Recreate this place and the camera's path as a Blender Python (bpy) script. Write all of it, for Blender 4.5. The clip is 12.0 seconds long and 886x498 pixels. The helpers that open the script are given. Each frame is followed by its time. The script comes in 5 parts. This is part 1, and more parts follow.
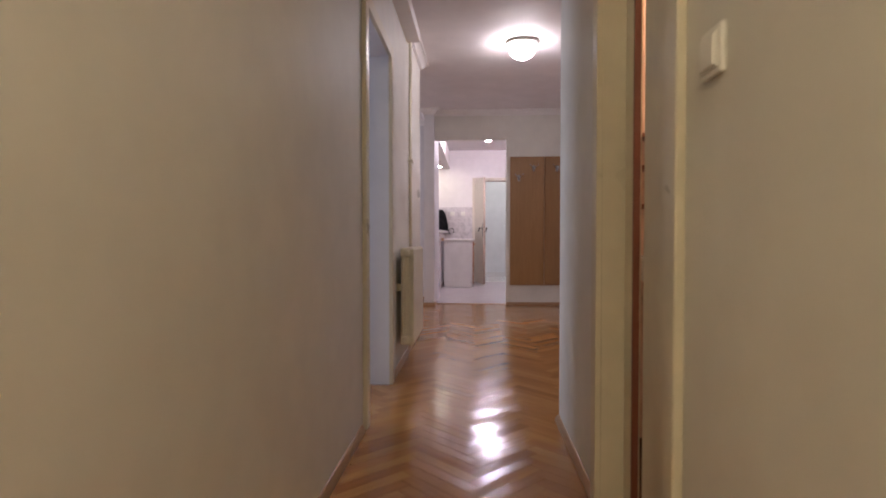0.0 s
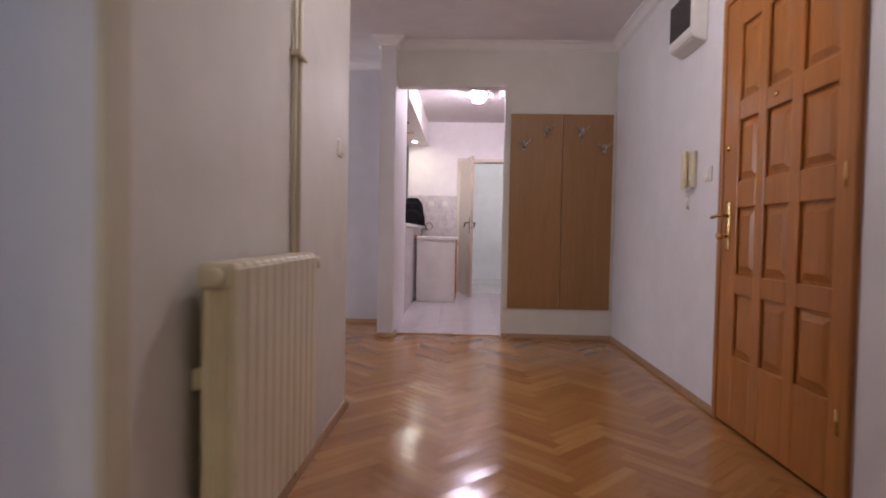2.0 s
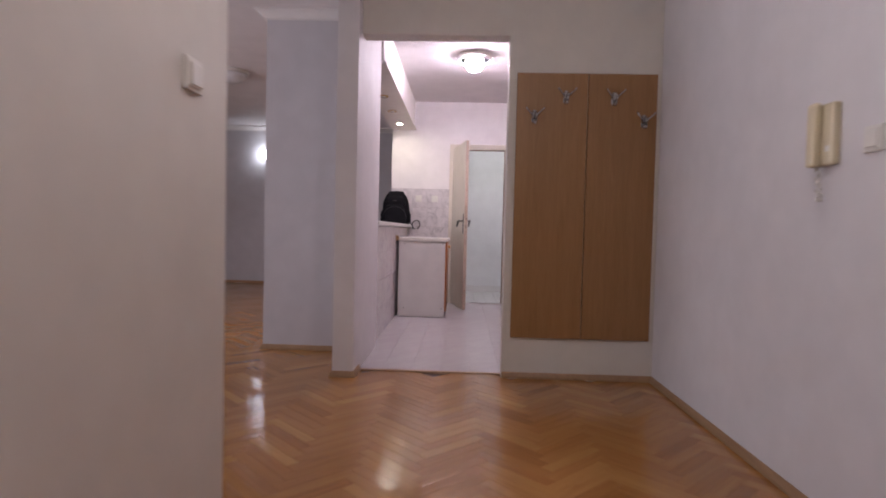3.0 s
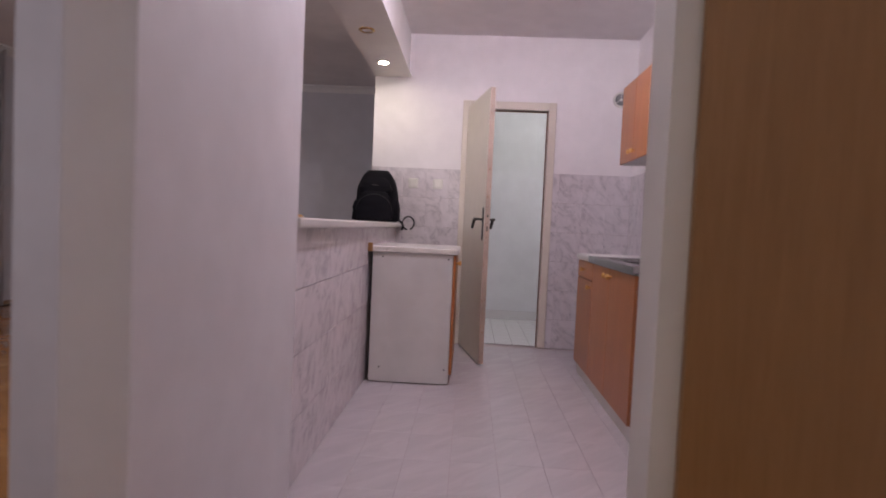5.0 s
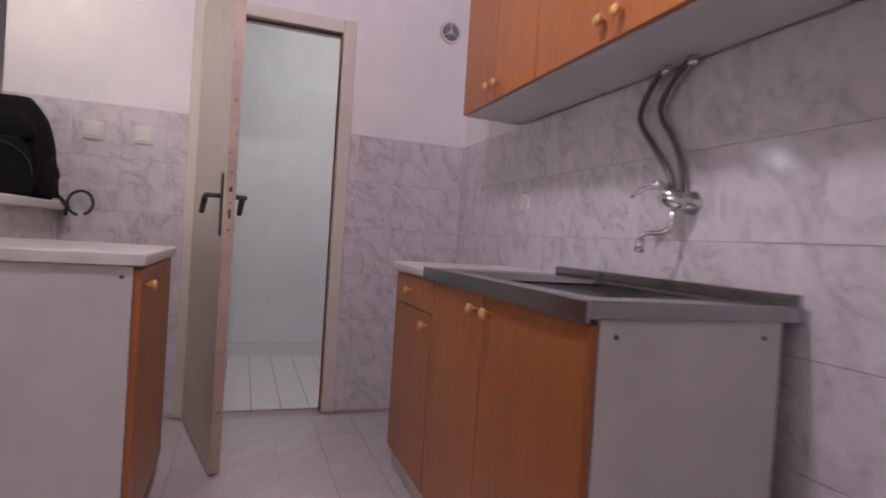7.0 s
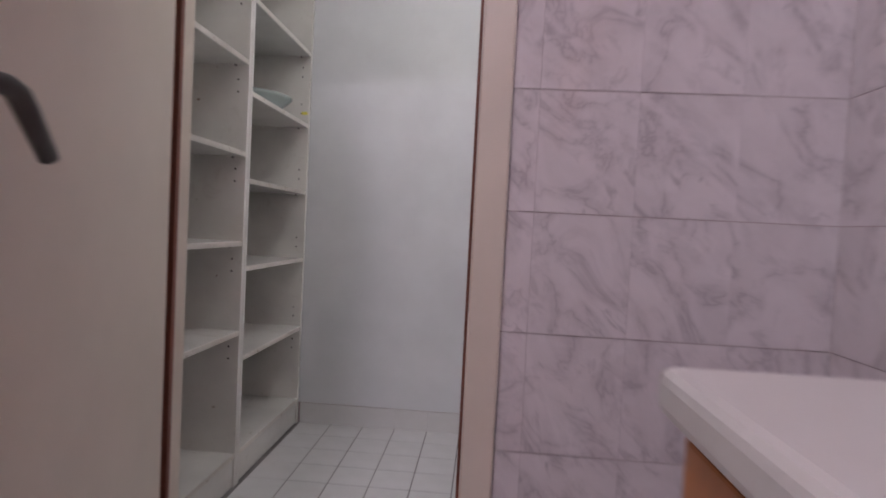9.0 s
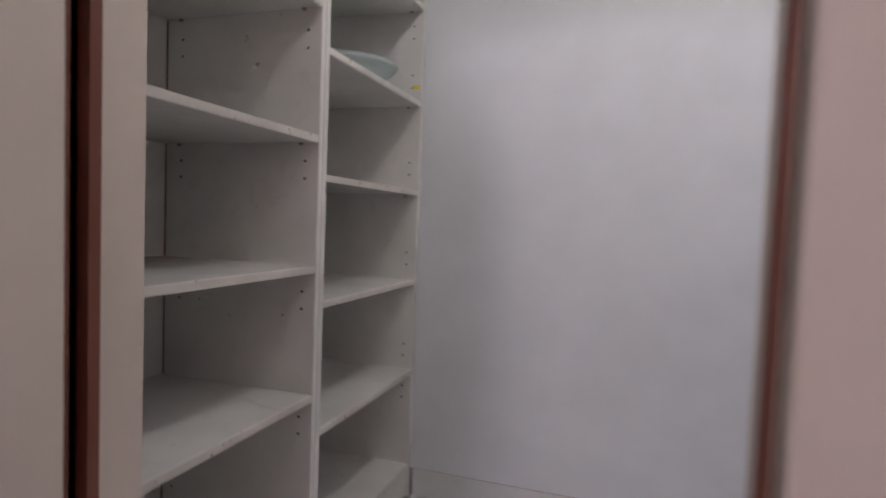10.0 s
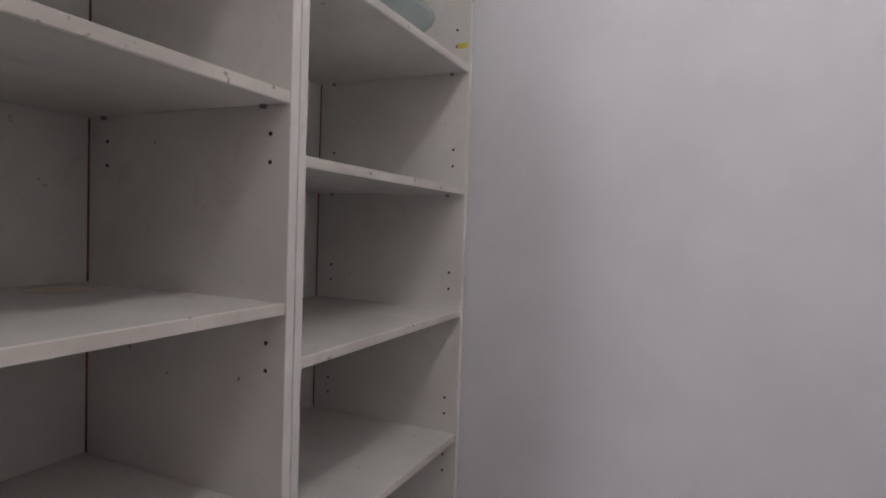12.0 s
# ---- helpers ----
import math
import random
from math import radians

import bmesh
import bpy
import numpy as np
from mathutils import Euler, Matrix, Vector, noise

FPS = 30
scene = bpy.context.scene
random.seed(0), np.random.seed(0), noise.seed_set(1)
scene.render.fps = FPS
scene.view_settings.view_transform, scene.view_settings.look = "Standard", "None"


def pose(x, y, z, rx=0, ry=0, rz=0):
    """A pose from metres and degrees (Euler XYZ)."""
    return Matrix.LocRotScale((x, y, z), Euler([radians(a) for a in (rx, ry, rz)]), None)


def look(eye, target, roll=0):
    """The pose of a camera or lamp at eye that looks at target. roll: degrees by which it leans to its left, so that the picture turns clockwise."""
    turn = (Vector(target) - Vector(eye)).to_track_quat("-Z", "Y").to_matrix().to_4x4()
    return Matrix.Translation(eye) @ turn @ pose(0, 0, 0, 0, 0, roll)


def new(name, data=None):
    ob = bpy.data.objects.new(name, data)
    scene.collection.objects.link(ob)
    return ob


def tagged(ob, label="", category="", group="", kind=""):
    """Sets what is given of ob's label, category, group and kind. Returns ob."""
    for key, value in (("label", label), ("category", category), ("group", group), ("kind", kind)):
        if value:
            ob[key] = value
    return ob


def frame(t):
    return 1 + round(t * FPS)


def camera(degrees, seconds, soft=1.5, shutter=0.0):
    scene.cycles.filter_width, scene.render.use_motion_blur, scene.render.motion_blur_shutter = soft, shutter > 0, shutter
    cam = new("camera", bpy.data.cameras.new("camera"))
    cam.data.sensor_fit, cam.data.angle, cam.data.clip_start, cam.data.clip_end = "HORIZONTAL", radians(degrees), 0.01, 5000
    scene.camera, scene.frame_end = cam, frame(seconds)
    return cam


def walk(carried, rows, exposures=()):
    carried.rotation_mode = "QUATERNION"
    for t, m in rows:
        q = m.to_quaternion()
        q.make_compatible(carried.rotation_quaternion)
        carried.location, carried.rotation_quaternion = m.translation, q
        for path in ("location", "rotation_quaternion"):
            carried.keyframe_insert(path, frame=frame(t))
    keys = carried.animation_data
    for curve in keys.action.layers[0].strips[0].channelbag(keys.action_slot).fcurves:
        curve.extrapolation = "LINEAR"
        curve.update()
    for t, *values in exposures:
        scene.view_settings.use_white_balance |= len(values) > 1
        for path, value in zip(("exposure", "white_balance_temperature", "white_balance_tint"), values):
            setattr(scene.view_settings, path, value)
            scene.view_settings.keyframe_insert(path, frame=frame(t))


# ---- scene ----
cam = camera(76.2, 12.0, 1.8, 0.5)
PATH = [
    (0, (1.186, 1.976, 0.93), (1.073, 3.973, 0.882), 0.0),
    (0.5, (1.221, 2.581, 0.937), (1.115, 4.578, 0.884), 0.2),
    (1, (1.199, 3.24, 0.953), (1.111, 5.238, 0.902), 0.3),
    (1.5, (1.235, 3.895, 0.931), (1.152, 5.893, 0.877), 0.8),
    (2, (1.263, 4.548, 0.919), (1.188, 6.545, 0.862), 1.1),
    (2.5, (1.304, 5.223, 0.931), (1.228, 7.22, 0.872), 1.4),
    (3, (1.326, 5.883, 0.953), (1.258, 7.881, 0.887), 1.4),
    (3.2, (1.345, 6.145, 0.942), (1.261, 8.142, 0.874), 1.4),
    (4.8, (1.267, 8.276, 1.033), (1.16, 10.272, 0.947), 2.8),
    (5, (1.237, 8.481, 1.012), (1.146, 10.477, 0.929), 2.6),
    (5.5, (1.261, 8.98, 0.987), (1.231, 10.978, 0.918), 3.0),
    (6, (1.263, 9.417, 0.977), (1.585, 11.39, 0.933), 3.9),
    (6.5, (1.288, 9.834, 0.95), (1.942, 11.724, 0.931), 3.9),
    (6.7, (1.326, 10.009, 0.95), (2.015, 11.887, 0.925), 3.8),
    (8.3, (1.859, 11.59, 0.954), (1.994, 13.585, 0.895), 2.8),
    (8.5, (1.874, 11.737, 0.952), (1.886, 13.735, 0.882), 2.9),
    (9, (1.881, 12.174, 0.953), (1.736, 14.167, 0.881), 2.9),
    (9.5, (1.824, 12.526, 0.972), (1.567, 14.508, 0.886), 2.6),
    (10, (1.749, 12.9, 0.994), (1.126, 14.798, 0.894), 2.2),
    (10.5, (1.683, 13.132, 1.001), (0.876, 14.959, 0.902), 2.1),
    (11, (1.634, 13.263, 0.997), (0.817, 15.086, 0.901), 2.2),
    (11.5, (1.599, 13.361, 0.994), (0.786, 15.186, 0.908), 2.1),
    (12, (1.597, 13.427, 0.995), (0.761, 15.242, 0.916), 2.0),
]
walk(cam, [(t, look(eye, target, roll)) for t, eye, target, roll in PATH], [(0, 0.2), (0.5, 0.38), (1, 0.48), (1.5, 0.36), (2, 0.16), (3, 0.04), (5.5, -0.26), (6.5, -0.34), (8.5, -0.2), (10, -0.04), (12, -0.05)])

# lamp strengths
HALL_W, KITCHEN_W, SPOT_W, SCONCE_W = 60.0, 258.0, 330.0, 20.0
PANTRY_W, BATH_W, CORR_W = 40.0, 55.0, 82.0
LIVING_DAY, SIDE_DAY = 58.0, 47.0
scene.render.film_transparent = False

# ---- light ----
world = bpy.data.worlds.new("world")
scene.world = world
world.use_nodes = True
world.node_tree.nodes["Background"].inputs[0].default_value = (0.02, 0.025, 0.04, 1)
world.node_tree.nodes["Background"].inputs[1].default_value = 0.3


def daylight(x, y, z, w, h, watts, color):
    """The sky's light in a window's opening."""
    d = bpy.data.lights.new("daylight", "AREA")
    d.shape, d.size, d.size_y, d.energy, d.color = "RECTANGLE", w, h, watts, color
    ob = new("daylight", d)
    ob.matrix_world = look((x, y, z), (x + 1, y, z))


daylight(-3.49, 9.4, 1.57, 2.3, 1.25, LIVING_DAY, (0.86, 0.86, 1.0))
daylight(-2.29, 5.2, 1.57, 1.7, 1.25, SIDE_DAY, (0.68, 0.77, 1.0))


# ---- materials ----
def node(nt, kind, **inputs):
    n = nt.nodes.new(kind)
    for key, v in inputs.items():
        n.inputs[key.replace("_", " ")].default_value = v
    return n


def base_mat(name, rough=0.5, metal=0.0):
    m = bpy.data.materials.new(name)
    m.use_nodes = True
    nt = m.node_tree
    b = nt.nodes["Principled BSDF"]
    b.inputs["Roughness"].default_value = rough
    b.inputs["Metallic"].default_value = metal
    return m, nt, b


def ramp(nt, fac, stops):
    r = nt.nodes.new("ShaderNodeValToRGB")
    e = r.color_ramp.elements
    while len(e) < len(stops):
        e.new(0.5)
    for k, (p, c) in enumerate(stops):
        e[k].position, e[k].color = p, (*c, 1)
    nt.links.new(fac, r.inputs[0])
    return r.outputs[0]


def tinted(c, k):
    return tuple(v * k for v in c)


def coords(nt, scale=(1, 1, 1), what="Object"):
    tc = nt.nodes.new("ShaderNodeTexCoord")
    mp = nt.nodes.new("ShaderNodeMapping")
    mp.inputs["Scale"].default_value = scale
    nt.links.new(tc.outputs[what], mp.inputs[0])
    return mp.outputs[0]


def noise_tex(nt, vec, scale, detail=4.0, rough=0.55, distortion=0.0):
    n = node(nt, "ShaderNodeTexNoise", Scale=scale, Detail=detail, Roughness=rough, Distortion=distortion)
    nt.links.new(vec, n.inputs["Vector"])
    return n.outputs[0]


def mixed(nt, fac, a, b, mode="MIX"):
    m = nt.nodes.new("ShaderNodeMix")
    m.data_type, m.blend_type = "RGBA", mode
    for sock, v in ((m.inputs[0], fac), (m.inputs[6], a), (m.inputs[7], b)):
        if isinstance(v, bpy.types.NodeSocket):
            nt.links.new(v, sock)
        else:
            sock.default_value = v if isinstance(v, float) else (*v, 1)
    return m.outputs[2]


def bump(nt, b, height, strength, distance=0.01):
    n = node(nt, "ShaderNodeBump", Strength=strength, Distance=distance)
    nt.links.new(height, n.inputs["Height"])
    nt.links.new(n.outputs[0], b.inputs["Normal"])


def mat_painted(name, c, rough=0.55, vary=0.06, grain=60.0, relief=0.08, dirt=0.05):
    """Paint with roller grain and faint large stains."""
    m, nt, b = base_mat(name, rough)
    v = coords(nt)
    big = noise_tex(nt, v, 1.3, 5, 0.6)
    col = ramp(nt, big, [(0.3, tinted(c, 1 - vary)), (0.7, tinted(c, 1 + vary * 0.4))])
    scuff = noise_tex(nt, v, 6.0, 3, 0.5)
    worn = ramp(nt, scuff, [(0.35, (1 - dirt,) * 3), (0.65, (1.0,) * 3)])
    nt.links.new(mixed(nt, 1.0, col, worn, "MULTIPLY"), b.inputs["Base Color"])
    fine = noise_tex(nt, v, grain, 3, 0.6)
    bump(nt, b, fine, relief, 0.004)
    r = ramp(nt, big, [(0.3, (rough * 0.9,) * 3), (0.7, (min(1, rough * 1.1),) * 3)])
    nt.links.new(r, b.inputs["Roughness"])
    return m


def add_specks(m, c, scale=55.0, at=0.7):
    """Sparse dark specks and rub marks over a painted surface."""
    nt = m.node_tree
    b = nt.nodes["Principled BSDF"]
    old = b.inputs["Base Color"].links[0].from_socket
    v = coords(nt)
    spot = ramp(nt, noise_tex(nt, v, scale, 2, 0.5), [(at, (0.0,) * 3), (at + 0.05, (0.85,) * 3)])
    rub = ramp(nt, noise_tex(nt, v, 11.0, 4, 0.65, 1.5), [(0.6, (0.0,) * 3), (0.78, (0.22,) * 3)])
    nt.links.new(mixed(nt, mixed(nt, 1.0, spot, rub, "LIGHTEN"), old, c), b.inputs["Base Color"])


def mat_wood(name, dark, light, rough=0.35, scale=1.0, axis="z", random="object"):
    """Veneer or timber with the grain along one axis."""
    m, nt, b = base_mat(name, rough)
    s = {"z": (22, 22, 1.6), "y": (22, 1.6, 22), "x": (1.6, 22, 22)}[axis]
    v = coords(nt, tuple(k * scale for k in s))
    a = noise_tex(nt, v, 1.0, 6, 0.65, 0.6)
    fine = noise_tex(nt, v, 5.0, 4, 0.7)
    col = ramp(nt, a, [(0.25, dark), (0.75, light)])
    col2 = mixed(nt, 0.22, col, ramp(nt, fine, [(0.3, tinted(dark, 0.7)), (0.7, light)]))
    info = nt.nodes.new("ShaderNodeObjectInfo")
    tone = ramp(nt, info.outputs["Random"], [(0, (0.93, 0.93, 0.93)), (1, (1.05, 1.05, 1.05))])
    nt.links.new(mixed(nt, 1.0, col2, tone, "MULTIPLY"), b.inputs["Base Color"])
    bump(nt, b, fine, 0.06, 0.003)
    return m


def mat_parquet(name, island):
    """Varnished oak strips, each of its own tone; grain along u."""
    m, nt, b = base_mat(name, 0.16)
    if island:
        rnd = nt.nodes.new("ShaderNodeNewGeometry").outputs["Random Per Island"]
    else:
        rnd = nt.nodes.new("ShaderNodeObjectInfo").outputs["Random"]
    tc = nt.nodes.new("ShaderNodeTexCoord")
    mp = nt.nodes.new("ShaderNodeMapping")
    mp.inputs["Scale"].default_value = (2.2, 45, 1)
    nt.links.new(tc.outputs["UV"], mp.inputs[0])
    grain = noise_tex(nt, mp.outputs[0], 1.0, 6, 0.7, 0.8)
    tone = ramp(nt, rnd, [(0.0, (0.29, 0.125, 0.037)), (0.2, (0.345, 0.158, 0.047)), (0.8, (0.385, 0.184, 0.058)), (1.0, (0.45, 0.228, 0.077))])
    streak = ramp(nt, grain, [(0.28, (0.76, 0.71, 0.66)), (0.5, (0.97, 0.96, 0.95)), (0.72, (1.1, 1.1, 1.1))])
    wear = noise_tex(nt, coords(nt, (1, 1, 1)), 2.5, 5, 0.6)
    nt.links.new(mixed(nt, 1.0, tone, streak, "MULTIPLY"), b.inputs["Base Color"])
    r = ramp(nt, wear, [(0.3, (0.11,) * 3), (0.75, (0.23,) * 3)])
    nt.links.new(r, b.inputs["Roughness"])
    wave = noise_tex(nt, coords(nt, (1, 1, 1)), 14.0, 3, 0.5)
    # each strip lies at a slightly different slant
    lean = nt.nodes.new("ShaderNodeTexWhiteNoise")
    lean.noise_dimensions = "1D"
    nt.links.new(rnd, lean.inputs["W"])
    away = nt.nodes.new("ShaderNodeVectorMath")
    away.operation = "MULTIPLY_ADD"
    nt.links.new(lean.outputs["Color"], away.inputs[0])
    away.inputs[1].default_value = (0.04, 0.04, 0.0)
    away.inputs[2].default_value = (-0.02, -0.02, 0.0)
    geo = nt.nodes.new("ShaderNodeNewGeometry")
    tilt = nt.nodes.new("ShaderNodeVectorMath")
    nt.links.new(geo.outputs["Normal"], tilt.inputs[0])
    nt.links.new(away.outputs[0], tilt.inputs[1])
    bn = node(nt, "ShaderNodeBump", Strength=0.12, Distance=0.004)
    nt.links.new(wave, bn.inputs["Height"])
    nt.links.new(tilt.outputs[0], bn.inputs["Normal"])
    nt.links.new(bn.outputs[0], b.inputs["Normal"])
    return m


def mat_marble(name, base, vein, rough=0.1, vary=0.045):
    """Glazed tile with diagonal grey marble veins; the pattern jumps from tile to tile."""
    m, nt, b = base_mat(name, rough)
    info = nt.nodes.new("ShaderNodeObjectInfo")
    tc = nt.nodes.new("ShaderNodeTexCoord")
    off = nt.nodes.new("ShaderNodeVectorMath")
    off.operation = "MULTIPLY_ADD"
    comb = nt.nodes.new("ShaderNodeCombineXYZ")
    for k in range(3):
        nt.links.new(info.outputs["Random"], comb.inputs[k])
    nt.links.new(comb.outputs[0], off.inputs[0])
    off.inputs[1].default_value = (37, 51, 23)
    nt.links.new(tc.outputs["Object"], off.inputs[2])
    lay = nt.nodes.new("ShaderNodeCombineXYZ")
    for k, d in enumerate(((1.5, -1.5, 1.3), (-0.75, 0.75, 0.9), (0.3, 0.3, 0.0))):
        dot = nt.nodes.new("ShaderNodeVectorMath")
        dot.operation = "DOT_PRODUCT"
        dot.inputs[1].default_value = d
        nt.links.new(off.outputs[0], dot.inputs[0])
        nt.links.new(dot.outputs["Value"], lay.inputs[k])
    v = lay.outputs[0]
    cloud = noise_tex(nt, v, 5.0, 5, 0.6, 0.9)
    lines = noise_tex(nt, v, 3.4, 5, 0.55, 1.1)
    ridge = nt.nodes.new("ShaderNodeMath")
    ridge.operation = "SUBTRACT"
    ridge.inputs[1].default_value = 0.5
    nt.links.new(lines, ridge.inputs[0])
    ab = nt.nodes.new("ShaderNodeMath")
    ab.operation = "ABSOLUTE"
    nt.links.new(ridge.outputs[0], ab.inputs[0])
    # a fine crack with a soft grey halo, broken up by clouds, and feathery strokes
    thin = ramp(nt, ab.outputs[0], [(0.0, (0.8,) * 3), (0.022, (0.34,) * 3), (0.085, (0.0,) * 3)])
    gate = ramp(nt, cloud, [(0.4, (0.04,) * 3), (0.58, (0.95,) * 3)])
    stroke = noise_tex(nt, v, 13.0, 4, 0.6, 0.9)
    feather = ramp(nt, stroke, [(0.55, (0.0,) * 3), (0.64, (0.5,) * 3), (0.76, (0.95,) * 3)])
    gate2 = ramp(nt, noise_tex(nt, v, 3.0, 2, 0.5), [(0.46, (0.0,) * 3), (0.62, (1.0,) * 3)])
    mask = mixed(nt, 1.0, mixed(nt, 1.0, thin, gate, "MULTIPLY"), mixed(nt, 1.0, feather, gate2, "MULTIPLY"), "LIGHTEN")
    col = ramp(nt, cloud, [(0.3, tinted(base, 1.04)), (0.72, tinted(base, 1 - vary * 2.4))])
    tone = ramp(nt, info.outputs["Random"], [(0, (1 - vary * 0.4,) * 3), (1, (1.0,) * 3)])
    col = mixed(nt, 1.0, col, tone, "MULTIPLY")
    nt.links.new(mixed(nt, mask, col, vein), b.inputs["Base Color"])
    bump(nt, b, noise_tex(nt, tc.outputs["Object"], 30.0, 2), 0.03, 0.003)
    return m


def mat_plain(name, c, rough=0.4, metal=0.0, vary=0.05, scale=14.0):
    m, nt, b = base_mat(name, rough, metal)
    n = noise_tex(nt, coords(nt), scale, 5, 0.6)
    nt.links.new(ramp(nt, n, [(0.3, tinted(c, 1 - vary)), (0.7, tinted(c, 1 + vary))]), b.inputs["Base Color"])
    r = ramp(nt, n, [(0.3, (rough * 0.85,) * 3), (0.7, (min(1.0, rough * 1.15),) * 3)])
    nt.links.new(r, b.inputs["Roughness"])
    return m


def mat_glow(name, c, strength):
    m, nt, b = base_mat(name, 0.3)
    b.inputs["Base Color"].default_value = (0.9, 0.9, 0.88, 1)
    b.inputs["Emission Color"].default_value = (*c, 1)
    b.inputs["Emission Strength"].default_value = strength
    return m


WALL = mat_painted("wall_paint", (0.71, 0.685, 0.63), 0.6)
WALL_E = mat_painted("hall_white_paint", (0.73, 0.71, 0.72), 0.6)
WALL_K = mat_painted("kitchen_paint", (0.84, 0.8, 0.8), 0.6)
WALL_L = mat_painted("living_paint", (0.62, 0.6, 0.62), 0.6)
WALL_P = mat_painted("pantry_paint", (0.76, 0.78, 0.8), 0.6)
CEIL = mat_painted("ceiling_paint", (0.76, 0.72, 0.72), 0.7)
GYPSUM = mat_painted("cornice_paint", (0.8, 0.77, 0.75), 0.5, 0.03)
ENAMEL = mat_painted("cream_enamel", (0.66, 0.6, 0.46), 0.3, 0.08, 90, 0.03, 0.1)
ENAMEL_W = mat_painted("door_enamel", (0.7, 0.63, 0.54), 0.42, 0.04, 90, 0.015, 0.05)
RAD = mat_painted("radiator_enamel", (0.72, 0.66, 0.5), 0.3, 0.06, 70, 0.04, 0.08)
PARQ = mat_parquet("oak_parquet", False)
PARQ_J = mat_parquet("oak_parquet_field", True)
BASEWOOD = mat_wood("baseboard_wood", (0.27, 0.15, 0.075), (0.42, 0.26, 0.14), 0.4, 1, "y")
DOORWOOD = mat_wood("door_pine", (0.30, 0.105, 0.022), (0.47, 0.19, 0.045), 0.28, 0.7, "z")
BOARD = mat_wood("coat_board_veneer", (0.26, 0.13, 0.045), (0.35, 0.185, 0.07), 0.42, 1.2, "z")
CABWOOD = mat_wood("cherry_laminate", (0.36, 0.115, 0.03), (0.47, 0.165, 0.05), 0.33, 0.8, "z")
KNOB = mat_wood("pine_knob", (0.55, 0.28, 0.08), (0.72, 0.42, 0.15), 0.3)
# dark brown wood; also colours the strips that stand in for shade
DARKWOOD_SHADE = mat_wood("dark_wood_and_shade", (0.13, 0.04, 0.024), (0.22, 0.075, 0.045), 0.5)
PEACH = mat_painted("worn_peach_enamel", (0.54, 0.42, 0.34), 0.42, 0.16, 60, 0.06, 0.2)
PGROUT = mat_plain("pantry_grout", (0.2, 0.19, 0.19), 0.9, 0, 0.2, 40)
WHITEP = mat_painted("white_door_paint", (0.7, 0.71, 0.76), 0.4, 0.04, 90, 0.015, 0.05)
LAMW = mat_painted("white_laminate", (0.66, 0.64, 0.61), 0.32, 0.04, 120, 0.02, 0.08)
SHELFW = mat_painted("shelf_laminate", (0.8, 0.79, 0.75), 0.22, 0.05, 120, 0.02, 0.1)
EDGEW = mat_painted("worn_edge", (0.72, 0.69, 0.63), 0.45, 0.12, 40, 0.1, 0.16)
add_specks(SHELFW, (0.34, 0.27, 0.21), 38.0, 0.735)
add_specks(EDGEW, (0.3, 0.23, 0.17), 60.0, 0.68)
add_specks(PEACH, (0.33, 0.2, 0.13), 45.0, 0.64)
TILE_W = mat_marble("marble_wall_tile", (0.7, 0.65, 0.665), (0.4, 0.365, 0.39))
TILE_F = mat_marble("floor_tile", (0.56, 0.52, 0.53), (0.51, 0.465, 0.48), 0.25, 0.04)
TILE_P = mat_plain("pantry_tile", (0.72, 0.72, 0.72), 0.2, 0, 0.04, 9)
GROUT = mat_plain("grout", (0.4, 0.33, 0.33), 0.85, 0, 0.15, 40)
SUB = mat_plain("subfloor", (0.06, 0.03, 0.015), 0.9, 0, 0.2, 20)
STEEL = mat_plain("brushed_steel", (0.38, 0.37, 0.375), 0.2, 1.0, 0.03, 5)
CHROME = mat_plain("chrome", (0.75, 0.74, 0.73), 0.1, 1.0, 0.03)
BRASS = mat_plain("brass", (0.7, 0.5, 0.22), 0.22, 1.0, 0.06)
DARKM = mat_plain("dark_metal", (0.1, 0.095, 0.09), 0.35, 0.8, 0.1)
HOSE = mat_plain("braided_hose", (0.13, 0.12, 0.125), 0.5, 0.7, 0.3, 400)
SILVER = mat_plain("satin_nickel", (0.5, 0.49, 0.48), 0.26, 1.0, 0.04)
PLASTIC = mat_plain("white_plastic", (0.74, 0.72, 0.67), 0.35, 0, 0.03)
CREAMP = mat_plain("cream_plastic", (0.68, 0.6, 0.42), 0.35, 0, 0.04)
BLACKP = mat_plain("black_plastic", (0.03, 0.028, 0.03), 0.35, 0, 0.1)
FABRIC = mat_plain("black_nylon", (0.007, 0.0065, 0.009), 0.85, 0, 0.35, 250)
FABRIC.node_tree.nodes["Principled BSDF"].inputs["Specular IOR Level"].default_value = 0.15
STRAP = mat_plain("black_webbing", (0.02, 0.02, 0.022), 0.7, 0, 0.3, 300)
YELLOW = mat_plain("yellow_sticker", (0.75, 0.68, 0.12), 0.5)
DARKHOLE = mat_plain("dark_gap", (0.02, 0.018, 0.016), 0.8)
WARMT = mat_plain("bathroom_tile", (0.7, 0.52, 0.42), 0.3, 0, 0.06)
LAMP_H = mat_glow("hall_lamp_glass", (1.0, 0.9, 0.97), HALL_W)
LAMP_K = mat_glow("kitchen_lamp_glass", (0.97, 0.845, 1.0), KITCHEN_W)
LAMP_S = mat_glow("spot_bulb", (1.0, 0.9, 0.7), SPOT_W)
LAMP_L = mat_glow("sconce_glass", (0.85, 0.88, 1.0), SCONCE_W)
LAMP_P = mat_glow("pantry_lamp_glass", (0.97, 0.95, 0.96), PANTRY_W)
LAMP_B = mat_glow("bathroom_lamp_glass", (1.0, 0.7, 0.48), BATH_W)
